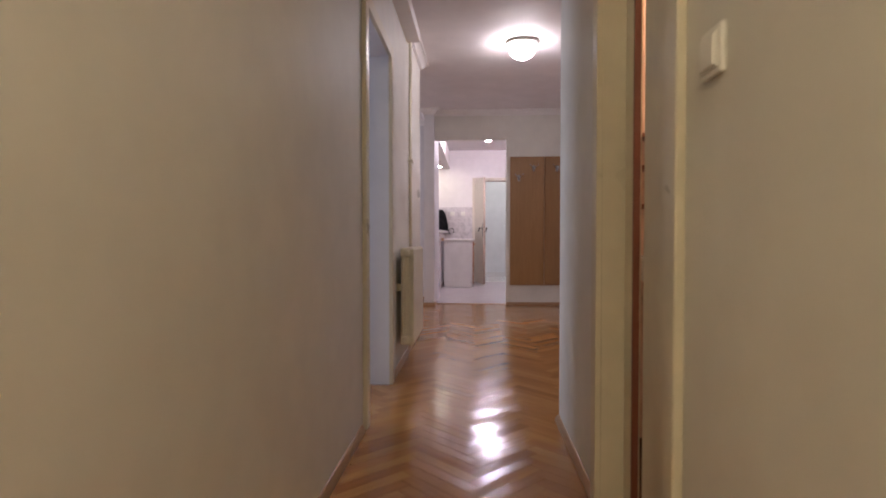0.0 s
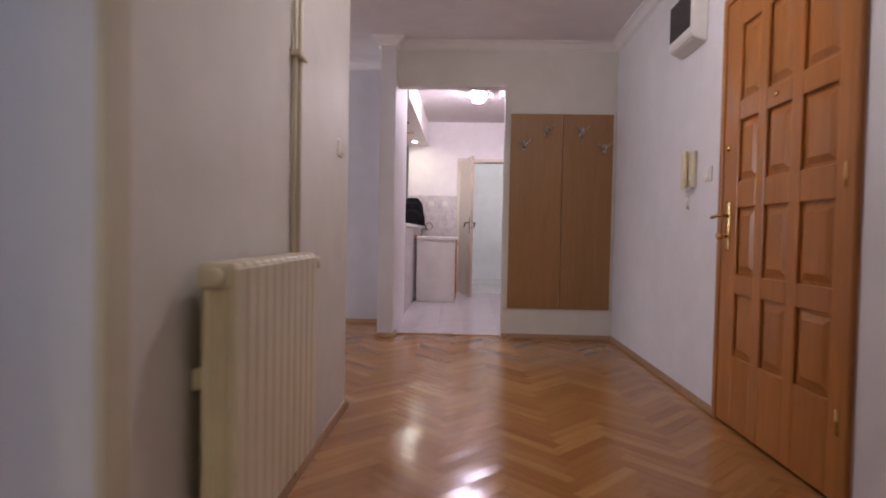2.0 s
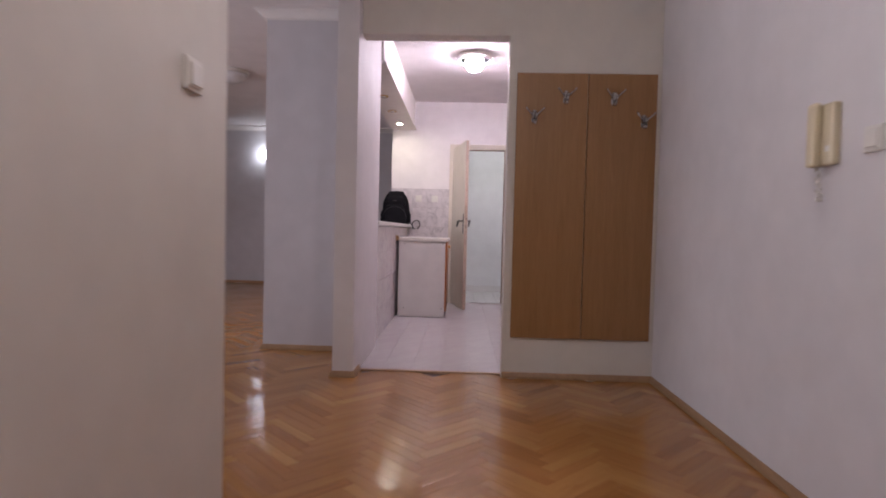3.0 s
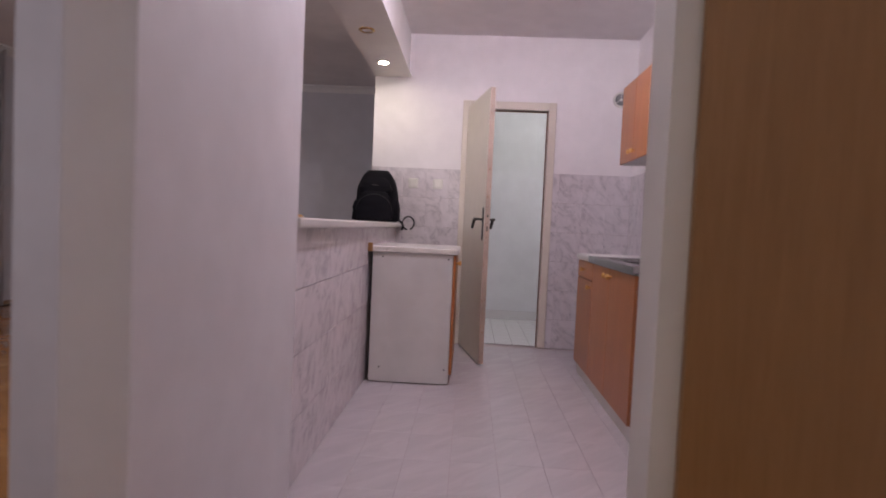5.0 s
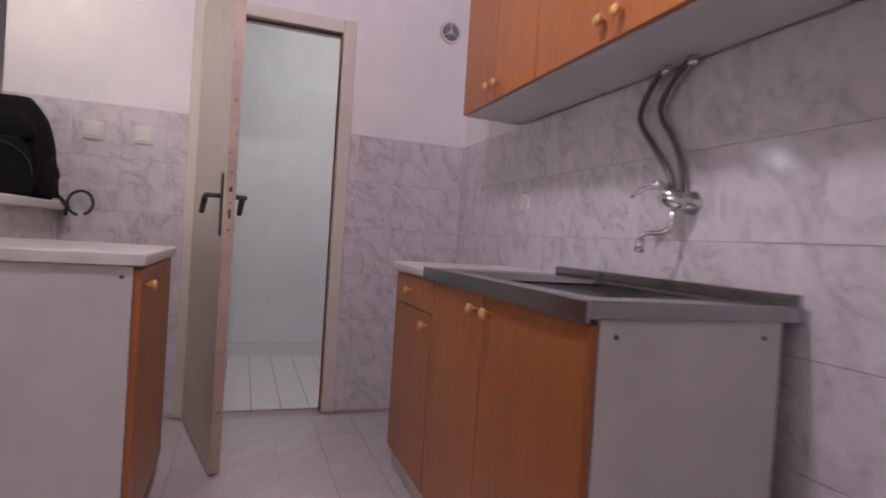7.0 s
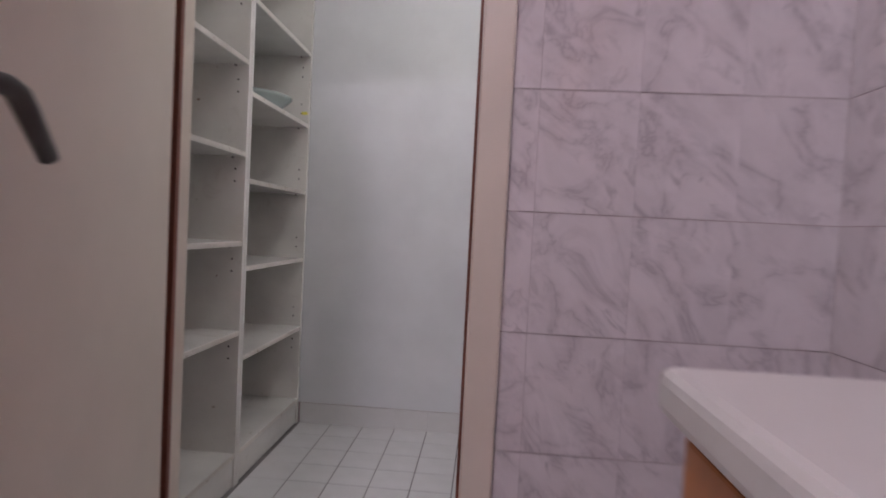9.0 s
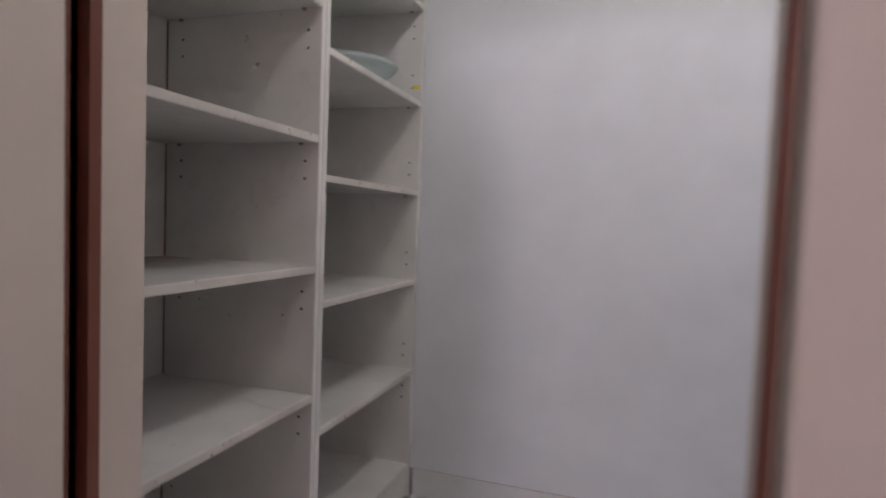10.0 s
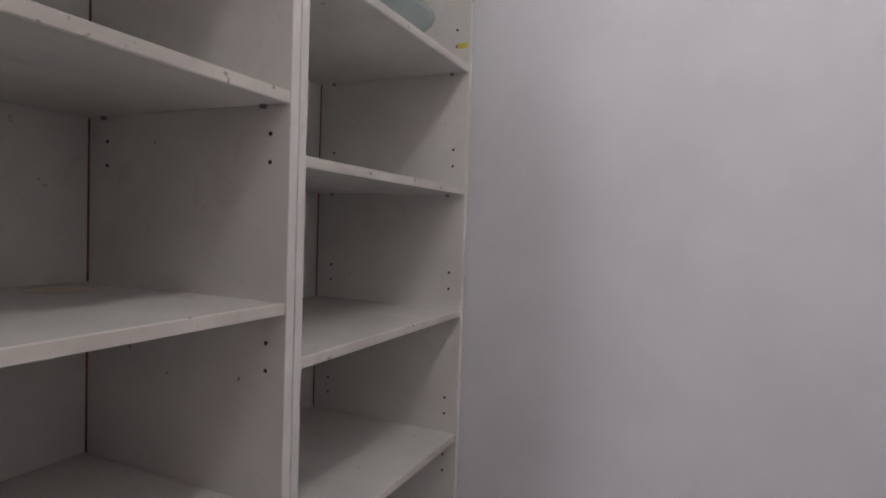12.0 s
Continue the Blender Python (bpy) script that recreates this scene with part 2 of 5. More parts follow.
LAMP_C = mat_glow("corridor_lamp_glass", (1.0, 0.84, 0.6), CORR_W)
OPAL = mat_plain("opal_glass", (0.72, 0.72, 0.74), 0.2, 0, 0.03)
GLASS, _nt, _b = base_mat("green_glass", 0.03)
_b.inputs["Base Color"].default_value = (0.86, 0.97, 0.95, 1)
_b.inputs["Transmission Weight"].default_value = 0.55

PANE, _nt, _b = base_mat("window_glass", 0.02)
_b.inputs["Transmission Weight"].default_value = 1.0

# ---- building helpers ----
OFF = {}


def box(bm, x0, y0, z0, x1, y1, z1):
    vs = [bm.verts.new(p) for p in ((x0, y0, z0), (x1, y0, z0), (x1, y1, z0), (x0, y1, z0), (x0, y0, z1), (x1, y0, z1), (x1, y1, z1), (x0, y1, z1))]
    for f in ((3, 2, 1, 0), (4, 5, 6, 7), (0, 1, 5, 4), (1, 2, 6, 5), (2, 3, 7, 6), (3, 0, 4, 7)):
        bm.faces.new([vs[k] for k in f])
    return vs


def rounded(x0, y0, z0, x1, y1, z1, r=0.003, seg=2):
    bm = bmesh.new()
    box(bm, x0, y0, z0, x1, y1, z1)
    bmesh.ops.bevel(bm, geom=bm.edges[:], offset=r, segments=seg, affect="EDGES", profile=0.5)
    return bm


def boxes(*rows):
    bm = bmesh.new()
    for r in rows:
        box(bm, *r)
    return bm


def tube(bm, pts, r, seg=10, taper=None, cap=True):
    """A round bar along a line of points."""
    pts = [Vector(p) for p in pts]
    rings, up = [], None
    for k, p in enumerate(pts):
        d = (pts[min(k + 1, len(pts) - 1)] - pts[max(k - 1, 0)]).normalized()
        if up is None:
            up = d.orthogonal().normalized()
        up = (up - d * up.dot(d)).normalized()
        side = d.cross(up)
        rr = r if taper is None else taper[k]
        rings.append([bm.verts.new(p + rr * (math.cos(a) * up + math.sin(a) * side)) for a in (2 * math.pi * j / seg for j in range(seg))])
    for a, b in zip(rings, rings[1:]):
        for j in range(seg):
            f = bm.faces.new((a[j], a[(j + 1) % seg], b[(j + 1) % seg], b[j]))
            f.smooth = True
    if cap:
        bm.faces.new(rings[0][::-1])
        bm.faces.new(rings[-1])
    return bm


def lathe(profile, axis_pos, axis="z", seg=28):
    """A turned body: profile rows of (radius, height)."""
    bm = bmesh.new()
    rings = []
    for r, h in profile:
        ring = []
        for j in range(seg):
            a = 2 * math.pi * j / seg
            u, v = r * math.cos(a), r * math.sin(a)
            p = {"z": (u, v, h), "y": (u, h, v), "x": (h, u, v)}[axis]
            ring.append(bm.verts.new(Vector(p) + Vector(axis_pos)))
        rings.append(ring)
    for a, b in zip(rings, rings[1:]):
        for j in range(seg):
            bm.faces.new((a[j], a[(j + 1) % seg], b[(j + 1) % seg], b[j])).smooth = True
    bm.faces.new(rings[0])
    bm.faces.new(rings[-1])
    bmesh.ops.recalc_face_normals(bm, faces=bm.faces[:])
    return bm


def join_bm(*bms):
    out = bmesh.new()
    for b in bms:
        me = bpy.data.meshes.new("t")
        b.to_mesh(me)
        b.free()
        out.from_mesh(me)
        bpy.data.meshes.remove(me)
    return out


def to_mesh(name, bm, material):
    me = bpy.data.meshes.new(name)
    bm.to_mesh(me)
    bm.free()
    me.materials.append(material)
    return me


def thing(name, at, label, category, group="", kind=""):
    e = new(name)
    e.empty_display_size = 0.1
    e.location = at
    OFF[e.name] = Vector(at)
    return tagged(e, label, category, group, kind)


def part(name, bm, material, parent, label=""):
    """One mesh under a thing or a part, given in world metres."""
    off = OFF[parent.name]
    bm.transform(Matrix.Translation(-off))
    ob = new(name, to_mesh(name, bm, material))
    ob.parent = parent
    OFF[ob.name] = off
    return tagged(ob, label)


def setting(name, bm, material, label, category):
    ob = new(name, to_mesh(name, bm, material))
    OFF[ob.name] = Vector((0, 0, 0))
    return tagged(ob, label, category, "", "structure")


def sweep(profile, path):
    """A moulding: profile rows (out, z); path of (x, y, out_x, out_y) stations."""
    bm = bmesh.new()
    rows = [[bm.verts.new((x + ox * o, y + oy * o, z)) for o, z in profile] for x, y, ox, oy in path]
    for a, b in zip(rows, rows[1:]):
        for j in range(len(profile)):
            k = (j + 1) % len(profile)
            bm.faces.new((a[j], a[k], b[k], b[j]))
    bm.faces.new(rows[0])
    bm.faces.new(rows[-1][::-1])
    bmesh.ops.recalc_face_normals(bm, faces=bm.faces[:])
    return bm


# ---- plan ----
HX0, HX1 = 0.653, 2.575      # corridor's west wall face, hall's east wall face
CX1 = 1.606                  # corridor's east wall face
HC, KC = 2.6, 2.635          # ceilings
LX0 = -3.5                   # living room's west wall face
FY = 14.785                   # far wall of the pantry
LY = 15.2                    # far wall of the living room
KY0, KY1 = 9.57, 13.34       # kitchen's front wall face on the hall side, kitchen's far wall face
PX0 = 0.575                   # pantry's west wall face

# floors
setting("floor", boxes((LX0 - 0.1, 0.2, -0.12, 2.8, 9.66, -0.007), (LX0 - 0.1, 9.66, -0.12, 0.5, LY + 0.1, -0.007)), SUB, "dark subfloor under varnished herringbone oak parquet", "floor")
KFLOOR = setting("floor_kitchen", boxes((0.5, 9.66, -0.12, 2.8, KY1 + 0.06, -0.003)), GROUT, "kitchen floor of pale pinkish square tiles with grey joints", "tiled floor")
PFLOOR = setting("floor_pantry", boxes((PX0 - 0.1, KY1 + 0.06, -0.12, 2.8, FY + 0.1, -0.003)), PGROUT, "pantry floor of small white tiles", "tiled floor")
setting("threshold", rounded(0.66, 9.635, -0.01, 1.6, 9.672, 0.006, 0.003), BASEWOOD, "thin wooden threshold strip between parquet and tiles", "threshold")

# ceilings
setting("ceiling", boxes((LX0 - 0.1, 0.2, HC, 2.8, 9.7, HC + 0.1), (LX0 - 0.1, 9.7, HC, 0.45, LY + 0.1, HC + 0.1)), CEIL, "white painted flat ceiling of hall and living room", "ceiling")
setting("ceiling_kitchen", boxes((0.45, 9.7, KC, 2.8, FY + 0.1, KC + 0.1)), CEIL, "white painted kitchen ceiling", "ceiling")

# corridor and hall walls
setting("wall_corridor_west", boxes((0.458, 0.3, -0.02, HX0, 4.678, HC), (0.458, 4.678, 2.05, HX0, 5.478, HC), (0.458, 5.478, -0.02, HX0, 7.465, HC)), WALL, "cream painted plaster corridor wall with a doorway", "wall")
setting("wall_corridor_east", boxes((CX1, 0.3, -0.02, CX1 + 0.12, 3.18, HC), (CX1, 3.18, 2.05, CX1 + 0.12, 3.885, HC), (CX1, 3.885, -0.02, CX1 + 0.12, 4.8, HC), (CX1 + 0.12, 4.7, -0.02, HX1, 4.8, HC)), WALL, "cream painted plaster wall with a bathroom doorway", "wall")
setting("wall_corridor_south", boxes((0.458, 0.2, -0.02, CX1 + 0.12, 0.3, HC)), WALL, "cream painted plaster end wall", "wall")
setting("wall_hall_east", boxes((HX1, 4.7, -0.02, HX1 + 0.2, 6.47, HC), (HX1, 6.47, 2.1, HX1 + 0.2, 7.485, HC), (HX1, 7.485, -0.02, HX1 + 0.2, 9.7, HC), (HX1 + 0.12, 6.4, -0.02, HX1 + 0.2, 7.6, 2.15)), WALL_E, "white painted plaster hall wall round the entrance door", "wall")
setting("wall_hall_north", boxes((1.602, KY0, -0.02, HX1 + 0.2, KY0 + 0.13, HC), (0.6462, KY0, 2.213, 1.602, KY0 + 0.13, HC)), WALL, "cream painted wall with the kitchen opening", "wall")
setting("pillar", boxes((0.512, 9.45, -0.02, 0.646, 10.4, HC)), WALL_E, "white painted pier between kitchen opening and living room", "pillar")
setting("wall_living_stub", boxes((-0.205, 10.2, -0.02, 0.513, 10.33, HC)), WALL_L, "grey-white painted wall stub in the living room", "wall")
setting("wall_living_west", boxes((LX0 - 0.1, 7.4, -0.02, LX0, 8.2, HC), (LX0 - 0.1, 8.2, -0.02, LX0, 10.5, 0.9), (LX0 - 0.1, 8.2, 2.25, LX0, 10.5, HC), (LX0 - 0.1, 10.5, -0.02, LX0, LY, HC)), WALL_L, "pale painted living room wall", "wall")
setting("wall_living_north", boxes((LX0 - 0.1, LY, -0.02, PX0 - 0.1, LY + 0.1, HC)), WALL_L, "pale painted far wall of the living room", "wall")
setting("wall_living_south", boxes((LX0 - 0.1, 7.37, -0.02, 0.458, 7.465, HC)), WALL_L, "pale painted living room wall", "wall")
setting("wall_room_west", boxes((-2.4, 3.0, -0.02, -2.3, 4.3, HC), (-2.4, 4.3, -0.02, -2.3, 6.1, 0.9), (-2.4, 4.3, 2.25, -2.3, 6.1, HC), (-2.4, 6.1, -0.02, -2.3, 7.37, HC), (-2.4, 2.9, -0.02, 0.458, 3.0, HC)), WALL_L, "pale walls of the side room", "wall")

# kitchen and pantry walls
setting("wall_kitchen_east", boxes((HX1 + 0.01, 9.7, -0.02, HX1 + 0.2, FY + 0.1, KC)), WALL_K, "white painted kitchen wall above marble tiles", "wall")
setting("wall_kitchen_north", boxes((0.37, KY1 + 0.01, -0.02, 1.188, KY1 + 0.085, KC), (1.188, KY1 + 0.01, 2.05, 1.885, KY1 + 0.085, KC), (1.885, KY1 + 0.01, -0.02, HX1 + 0.01, KY1 + 0.085, KC)), WALL_K, "white painted kitchen wall with the pantry doorway", "wall")
setting("wall_pantry_north", boxes((PX0 - 0.1, FY, -0.02, HX1 + 0.01, FY + 0.1, KC)), WALL_P, "smooth white pantry wall", "wall")
setting("wall_pantry_west", boxes((PX0 - 0.1, KY1 + 0.085, -0.02, PX0, FY, KC), (PX0 - 0.1, FY + 0.1, -0.02, PX0, LY + 0.1, HC)), WALL_P, "white pantry wall behind the shelves", "wall")
BAR = setting("wall_bar", boxes((0.46, 10.4, -0.02, 0.598, KY1 + 0.01, 0.98)), WALL_L, "half-height bar wall faced with marble tiles", "half wall")
setting("soffit", boxes((0.37, 10.4, 2.265, 0.662, KY1 + 0.01, KC)), GYPSUM, "white plasterboard soffit with recessed spotlights over the bar", "soffit")
setting("soffit_lip", sweep([(0, 2.325), (0, 2.295), (0.012, 2.285), (0.02, 2.277), (0.022, 2.265), (0, 2.265)], [(0.6622, 10.41, 1, 0), (0.6622, KY1, 1, 0)]), GYPSUM, "thin white moulding along the soffit's lower edge", "trim")

# cornices
COVE = [(0, HC - 0.075), (0, HC - 0.001), (0.075, HC - 0.001), (0.075, HC - 0.018), (0.06, HC - 0.022), (0.045, HC - 0.03), (0.03, HC - 0.045), (0.02, HC - 0.06), (0.008, HC - 0.064), (0.008, HC - 0.075)]
setting("cornice_hall", join_bm(
    sweep(COVE, [(0.512, 9.45, -1, -1), (0.646, 9.45, 1, -1), (0.646, KY0, 1, -1), (HX1, KY0, -1, -1), (HX1, 4.8, -1, 1), (CX1, 4.8, -1, 1), (CX1, 0.3, -1, 1)]),
    sweep(COVE, [(HX0, 0.3, 1, 1), (HX0, 7.465, 1, 1), (LX0, 7.465, 1, 1), (LX0, LY, 1, -1), (0.474, LY, 0, -1)]),
    sweep(COVE, [(0.512, 10.2, -1, -1), (-0.205, 10.2, -1, -1), (-0.205, 10.33, -1, 1), (0.46, 10.33, 0, 1)])), GYPSUM, "white plaster cornice moulding under the ceiling", "cornice")
setting("ceiling_beam", boxes((HX0, 0.3, 2.44, HX0 + 0.1, 6.42, HC - 0.08)), GYPSUM, "white boxed beam along the corridor wall", "beam")

# baseboards
SKIRT = [(0, 0), (0.018, 0), (0.017, 0.012), (0.01, 0.028), (0.005, 0.036), (0, 0.038)]
for n, path in (("baseboard_hall", [(1.604, KY0, 0, -1), (HX1, KY0, -1, -1), (HX1, 7.495, -1, 0)]),
                ("baseboard_corridor_west", [(HX0, 5.57, 1, 0), (HX0, 7.465, 1, 1), (0.46, 7.465, 0, 1)]),
                ("baseboard_corridor_near", [(HX0, 0.3, 1, 0), (HX0, 4.6, 1, 0)]),
                ("baseboard_corridor_east", [(CX1, 3.94, -1, 0), (CX1, 4.8, -1, 1), (HX1, 4.8, 0, 1)]),
                ("baseboard_pillar", [(0.512, 10.2, -1, 0), (0.512, 9.45, -1, -1), (0.646, 9.45, 1, -1), (0.646, 9.64, 1, 0)]),
                ("baseboard_stub", [(0.495, 10.2, 0, -1), (-0.205, 10.2, -1, -1), (-0.205, 10.33, -1, 0)]),
                ("baseboard_living", [(LX0, 7.465, 1, 0), (LX0, LY, 1, -1), (0.474, LY, 0, -1)])):
    setting(n, sweep(SKIRT, path), BASEWOOD, "narrow brown wooden baseboard", "baseboard")

# windows
def window(name, x, y0, y1, z0, z1):
    w = thing(name, (x, (y0 + y1) / 2, z0), "white framed double window facing the overcast daylight", "window", "", "structure")
    for a, b, c, d in ((y0, y0 + 0.06, z0, z1), (y1 - 0.06, y1, z0, z1), ((y0 + y1) / 2 - 0.04, (y0 + y1) / 2 + 0.04, z0, z1)):
        part("window_frame", rounded(x + 0.03, a, c, x + 0.08, b, d, 0.004), PLASTIC, w)
    for c in (z0, z1 - 0.06):
        part("window_frame", rounded(x + 0.031, y0 + 0.06, c, x + 0.079, y1 - 0.06, c + 0.06, 0.004), PLASTIC, w)
    part("window_sill", rounded(x + 0.02, y0 - 0.05, z0 - 0.03, x + 0.25, y1 + 0.05, z0 - 0.001, 0.006), PLASTIC, w)
    for a, b in ((y0 + 0.06, (y0 + y1) / 2 - 0.04), ((y0 + y1) / 2 + 0.04, y1 - 0.06)):
        p = part("pane", boxes((x + 0.05, a, z0 + 0.06, x + 0.056, b, z1 - 0.06)), PANE, w)
        p.visible_shadow = False


window("window_1", LX0 - 0.1, 8.2, 10.5, 0.9, 2.25)
window("window_2", -2.4, 4.3, 6.1, 0.9, 2.25)

# ---- doors ----
def casing(name, x, y0, y1, top, out, w, mat, label):
    """A door surround on a wall of constant x, with jambs through the wall of depth 0.19."""
    d = thing(name, (x, (y0 + y1) / 2, 0), label, "door frame", "", "structure")
    a, b = sorted((x, x + 0.022 * out))
    for yy0, yy1 in ((y0 - w, y0), (y1, y1 + w)):
        part("casing", rounded(a, yy0, 0, b, yy1, top + w, 0.004), mat, d)
    part("casing", rounded(a, y0, top, b, y1, top + w, 0.004), mat, d)
    return d


d1 = casing("door_1", HX0, 4.7, 5.456, 2.03, 1, 0.07, ENAMEL, "cream enamelled frame of an open side-room doorway")
for yy0, yy1 in ((4.679, 4.7), (5.456, 5.477)):
    part("jamb", boxes((0.45, yy0, 0, HX0 + 0.001, yy1, 2.049)), WHITEP, d1)
part("lintel", boxes((0.45, 4.7, 2.03, HX0 + 0.001, 5.456, 2.049)), WHITEP, d1)
part("hinge_gap", boxes((0.437, 5.452, 0.0, 0.4495, 5.49, 2.03)), DARKWOOD_SHADE, d1, "dark brown hinge gap")
leaf1 = thing("door_leaf", (0.43, 5.45, 0), "white painted door leaf standing wide open into the side room", "door")
part("leaf", rounded(-0.3, 5.444, 0.008, 0.438, 5.484, 2.02, 0.003), WHITEP, leaf1)
for z in (0.32, 1.05, 1.75):
    part("hinge", tube(bmesh.new(), [(0.443, 5.45, z), (0.443, 5.45, z + 0.09)], 0.008, 8), ENAMEL, leaf1)

d2 = casing("door_2", CX1, 3.2, 3.865, 2.03, -1, 0.07, ENAMEL, "cream enamelled bathroom door frame")
part("jamb", boxes((CX1 - 0.001, 3.181, 0, CX1 + 0.125, 3.2, 2.049)), ENAMEL, d2)
part("jamb", boxes((CX1 - 0.001, 3.865, 0, CX1 + 0.125, 3.884, 2.049)), ENAMEL, d2)
part("lintel", boxes((CX1 - 0.001, 3.2, 2.03, CX1 + 0.125, 3.865, 2.049)), ENAMEL, d2)
leaf2 = thing("sliding_door_leaf", (CX1 + 0.08, 3.82, 0), "cream bathroom door leaf standing a hand's width open", "door")
part("leaf", rounded(CX1 + 0.072, 3.775, 0.01, CX1 + 0.09, 3.864, 2.025, 0.003), ENAMEL, leaf2)
part("edge_strip", rounded(CX1 + 0.071, 3.76, 0.01, CX1 + 0.091, 3.775, 2.025, 0.002), DARKWOOD_SHADE, leaf2, "dark brown edge strip")
leaf3 = thing("sliding_door_leaf", (CX1 + 0.08, 3.45, 0), "cream fixed bathroom door panel beside the gap", "door")
part("leaf", rounded(CX1 + 0.074, 3.201, 0.01, CX1 + 0.092, 3.66, 2.025, 0.003), ENAMEL, leaf3)
part("edge_strip", rounded(CX1 + 0.0745, 3.66, 0.01, CX1 + 0.0915, 3.666, 2.025, 0.002), ENAMEL, leaf3, "cream edge strip")
# bathroom behind it
setting("wall_bathroom", boxes((CX1 + 0.7, 2.6, -0.02, CX1 + 0.8, 4.7, HC), (CX1 + 0.12, 2.6, -0.02, CX1 + 0.7, 2.7, HC), (CX1 + 0.12, 4.62, -0.02, CX1 + 0.7, 4.7, HC)), WARMT, "warm beige tiled bathroom walls", "wall")
cab = thing("bathroom_cabinet", (CX1 + 0.45, 4.6, 1.0), "small brown wall shelf in the bathroom", "shelf")
for z in (1.05, 1.22, 1.36):
    part("shelf", rounded(CX1 + 0.2, 4.5, z, CX1 + 0.68, 4.619, z + 0.018, 0.002), DARKWOOD_SHADE, cab)
for x in (CX1 + 0.182, CX1 + 0.68):
    part("side", rounded(x, 4.5, 1.0, x + 0.018, 4.619, 1.42, 0.002), DARKWOOD_SHADE, cab)
basin = thing("wash_basin", (CX1 + 0.45, 4.41, 0.7), "white ceramic wash basin on the bathroom wall", "sink")
part("bowl", lathe([(0.03, 0.66), (0.1, 0.67), (0.16, 0.74), (0.2, 0.82), (0.205, 0.84), (0.18, 0.84), (0.14, 0.76), (0.03, 0.73)], (CX1 + 0.45, 4.414, 0)), PLASTIC, basin)
bl = thing("bathroom_lamp", (CX1 + 0.4, 3.9, HC), "lit round bathroom ceiling lamp", "lamp")
part("shade", lathe([(0.12, HC), (0.13, HC - 0.03), (0.1, HC - 0.07), (0.03, HC - 0.085)], (CX1 + 0.4, 3.9, 0)), LAMP_B, bl)


def panel_door():
    """Pine entrance door: stiles, rails and raised panels of a three by four grid."""
    y0, y1, top = 6.5, 7.455, 2.075
    d = thing("door_3", (HX1, 7.0, 0), "closed varnished pine entrance door with twelve raised panels", "entrance door", "", "structure")
    x = HX1
    for a, b in ((y0 - 0.03, y0 + 0.02), (y1 - 0.005, y1 + 0.032)):
        part("frame_post", rounded(x - 0.024, a, 0, x + 0.1, b, top + 0.035, 0.004), DOORWOOD, d)
    part("frame_head", rounded(x - 0.0235, y0 + 0.02, top, x + 0.1, y1 - 0.005, top + 0.034, 0.004), DOORWOOD, d)
    lo, hi = y0 + 0.024, y1 - 0.008
    cols = [(6.585, 6.80), (6.872, 7.06), (7.132, 7.3)]
    rows_ = [(0.355, 0.655), (0.75, 1.065), (1.19, 1.48), (1.575, 1.93)]
    xb, xf = x + 0.0, x - 0.018
    leaf = part("leaf", boxes((xb, lo, 0.012, x + 0.04, hi, top - 0.004)), DOORWOOD, d)
    edges = [lo] + [v for c in cols for v in c] + [hi]
    for k in range(0, len(edges), 2):
        part("stile", rounded(xf, edges[k], 0.012, xb, edges[k + 1], top - 0.004, 0.006), DOORWOOD, leaf)
    zs = [0.012] + [v for r in rows_ for v in r] + [top - 0.004]
    for k in range(0, len(zs), 2):
        for a, b in cols:
            part("rail", rounded(xf + 0.001, a, zs[k], xb, b, zs[k + 1], 0.006), DOORWOOD, leaf)
    for a, b in cols:
        for r0, r1 in rows_:
            bm = bmesh.new()
            o = [bm.verts.new((xb, yy, zz)) for yy, zz in ((a, r0), (b, r0), (b, r1), (a, r1))]
            i = [bm.verts.new((xf + 0.003, yy, zz)) for yy, zz in ((a + 0.042, r0 + 0.042), (b - 0.042, r0 + 0.042), (b - 0.042, r1 - 0.042), (a + 0.042, r1 - 0.042))]
            m = [bm.verts.new((xb - 0.002, yy, zz)) for yy, zz in ((a + 0.014, r0 + 0.014), (b - 0.014, r0 + 0.014), (b - 0.014, r1 - 0.014), (a + 0.014, r1 - 0.014))]
            for p, q in ((o, m), (m, i)):
                for j in range(4):
                    bm.faces.new((p[j], q[j], q[(j + 1) % 4], p[(j + 1) % 4]))
            bm.faces.new(i[::-1])
            bmesh.ops.recalc_face_normals(bm, faces=bm.faces[:])
            part("panel", bm, DOORWOOD, leaf)
    plate = part("lock_plate", rounded(xf - 0.006, 7.36, 0.86, xf + 0.001, 7.4, 1.10, 0.004), BRASS, leaf, "brass lock plate")
    part("handle", tube(bmesh.new(), [(xf - 0.004, 7.38, 1.03), (xf - 0.045, 7.38, 1.03), (xf - 0.052, 7.39, 1.03), (xf - 0.055, 7.435, 1.02)], 0.009), BRASS, leaf, "brass lever handle")
    part("knob", lathe([(0.008, 0), (0.009, -0.02), (0.018, -0.03), (0.02, -0.04), (0.014, -0.05), (0.004, -0.052)], (xf - 0.003, 7.38, 0.93), "x", 16), BRASS, leaf, "brass knob")
    part("peephole", lathe([(0.012, 0), (0.012, -0.006), (0.006, -0.008)], (xf, 6.98, 1.53), "x", 14), BRASS, leaf)
    part("upper_lock", lathe([(0.014, 0), (0.014, -0.006), (0.008, -0.009)], (xf, 7.395, 1.36), "x", 14), BRASS, leaf)
    for z in (0.25, 1.1, 1.8):
        part("hinge", tube(bmesh.new(), [(x - 0.026, 6.515, z), (x - 0.026, 6.515, z + 0.09)], 0.006, 8), BRASS, d)


panel_door()

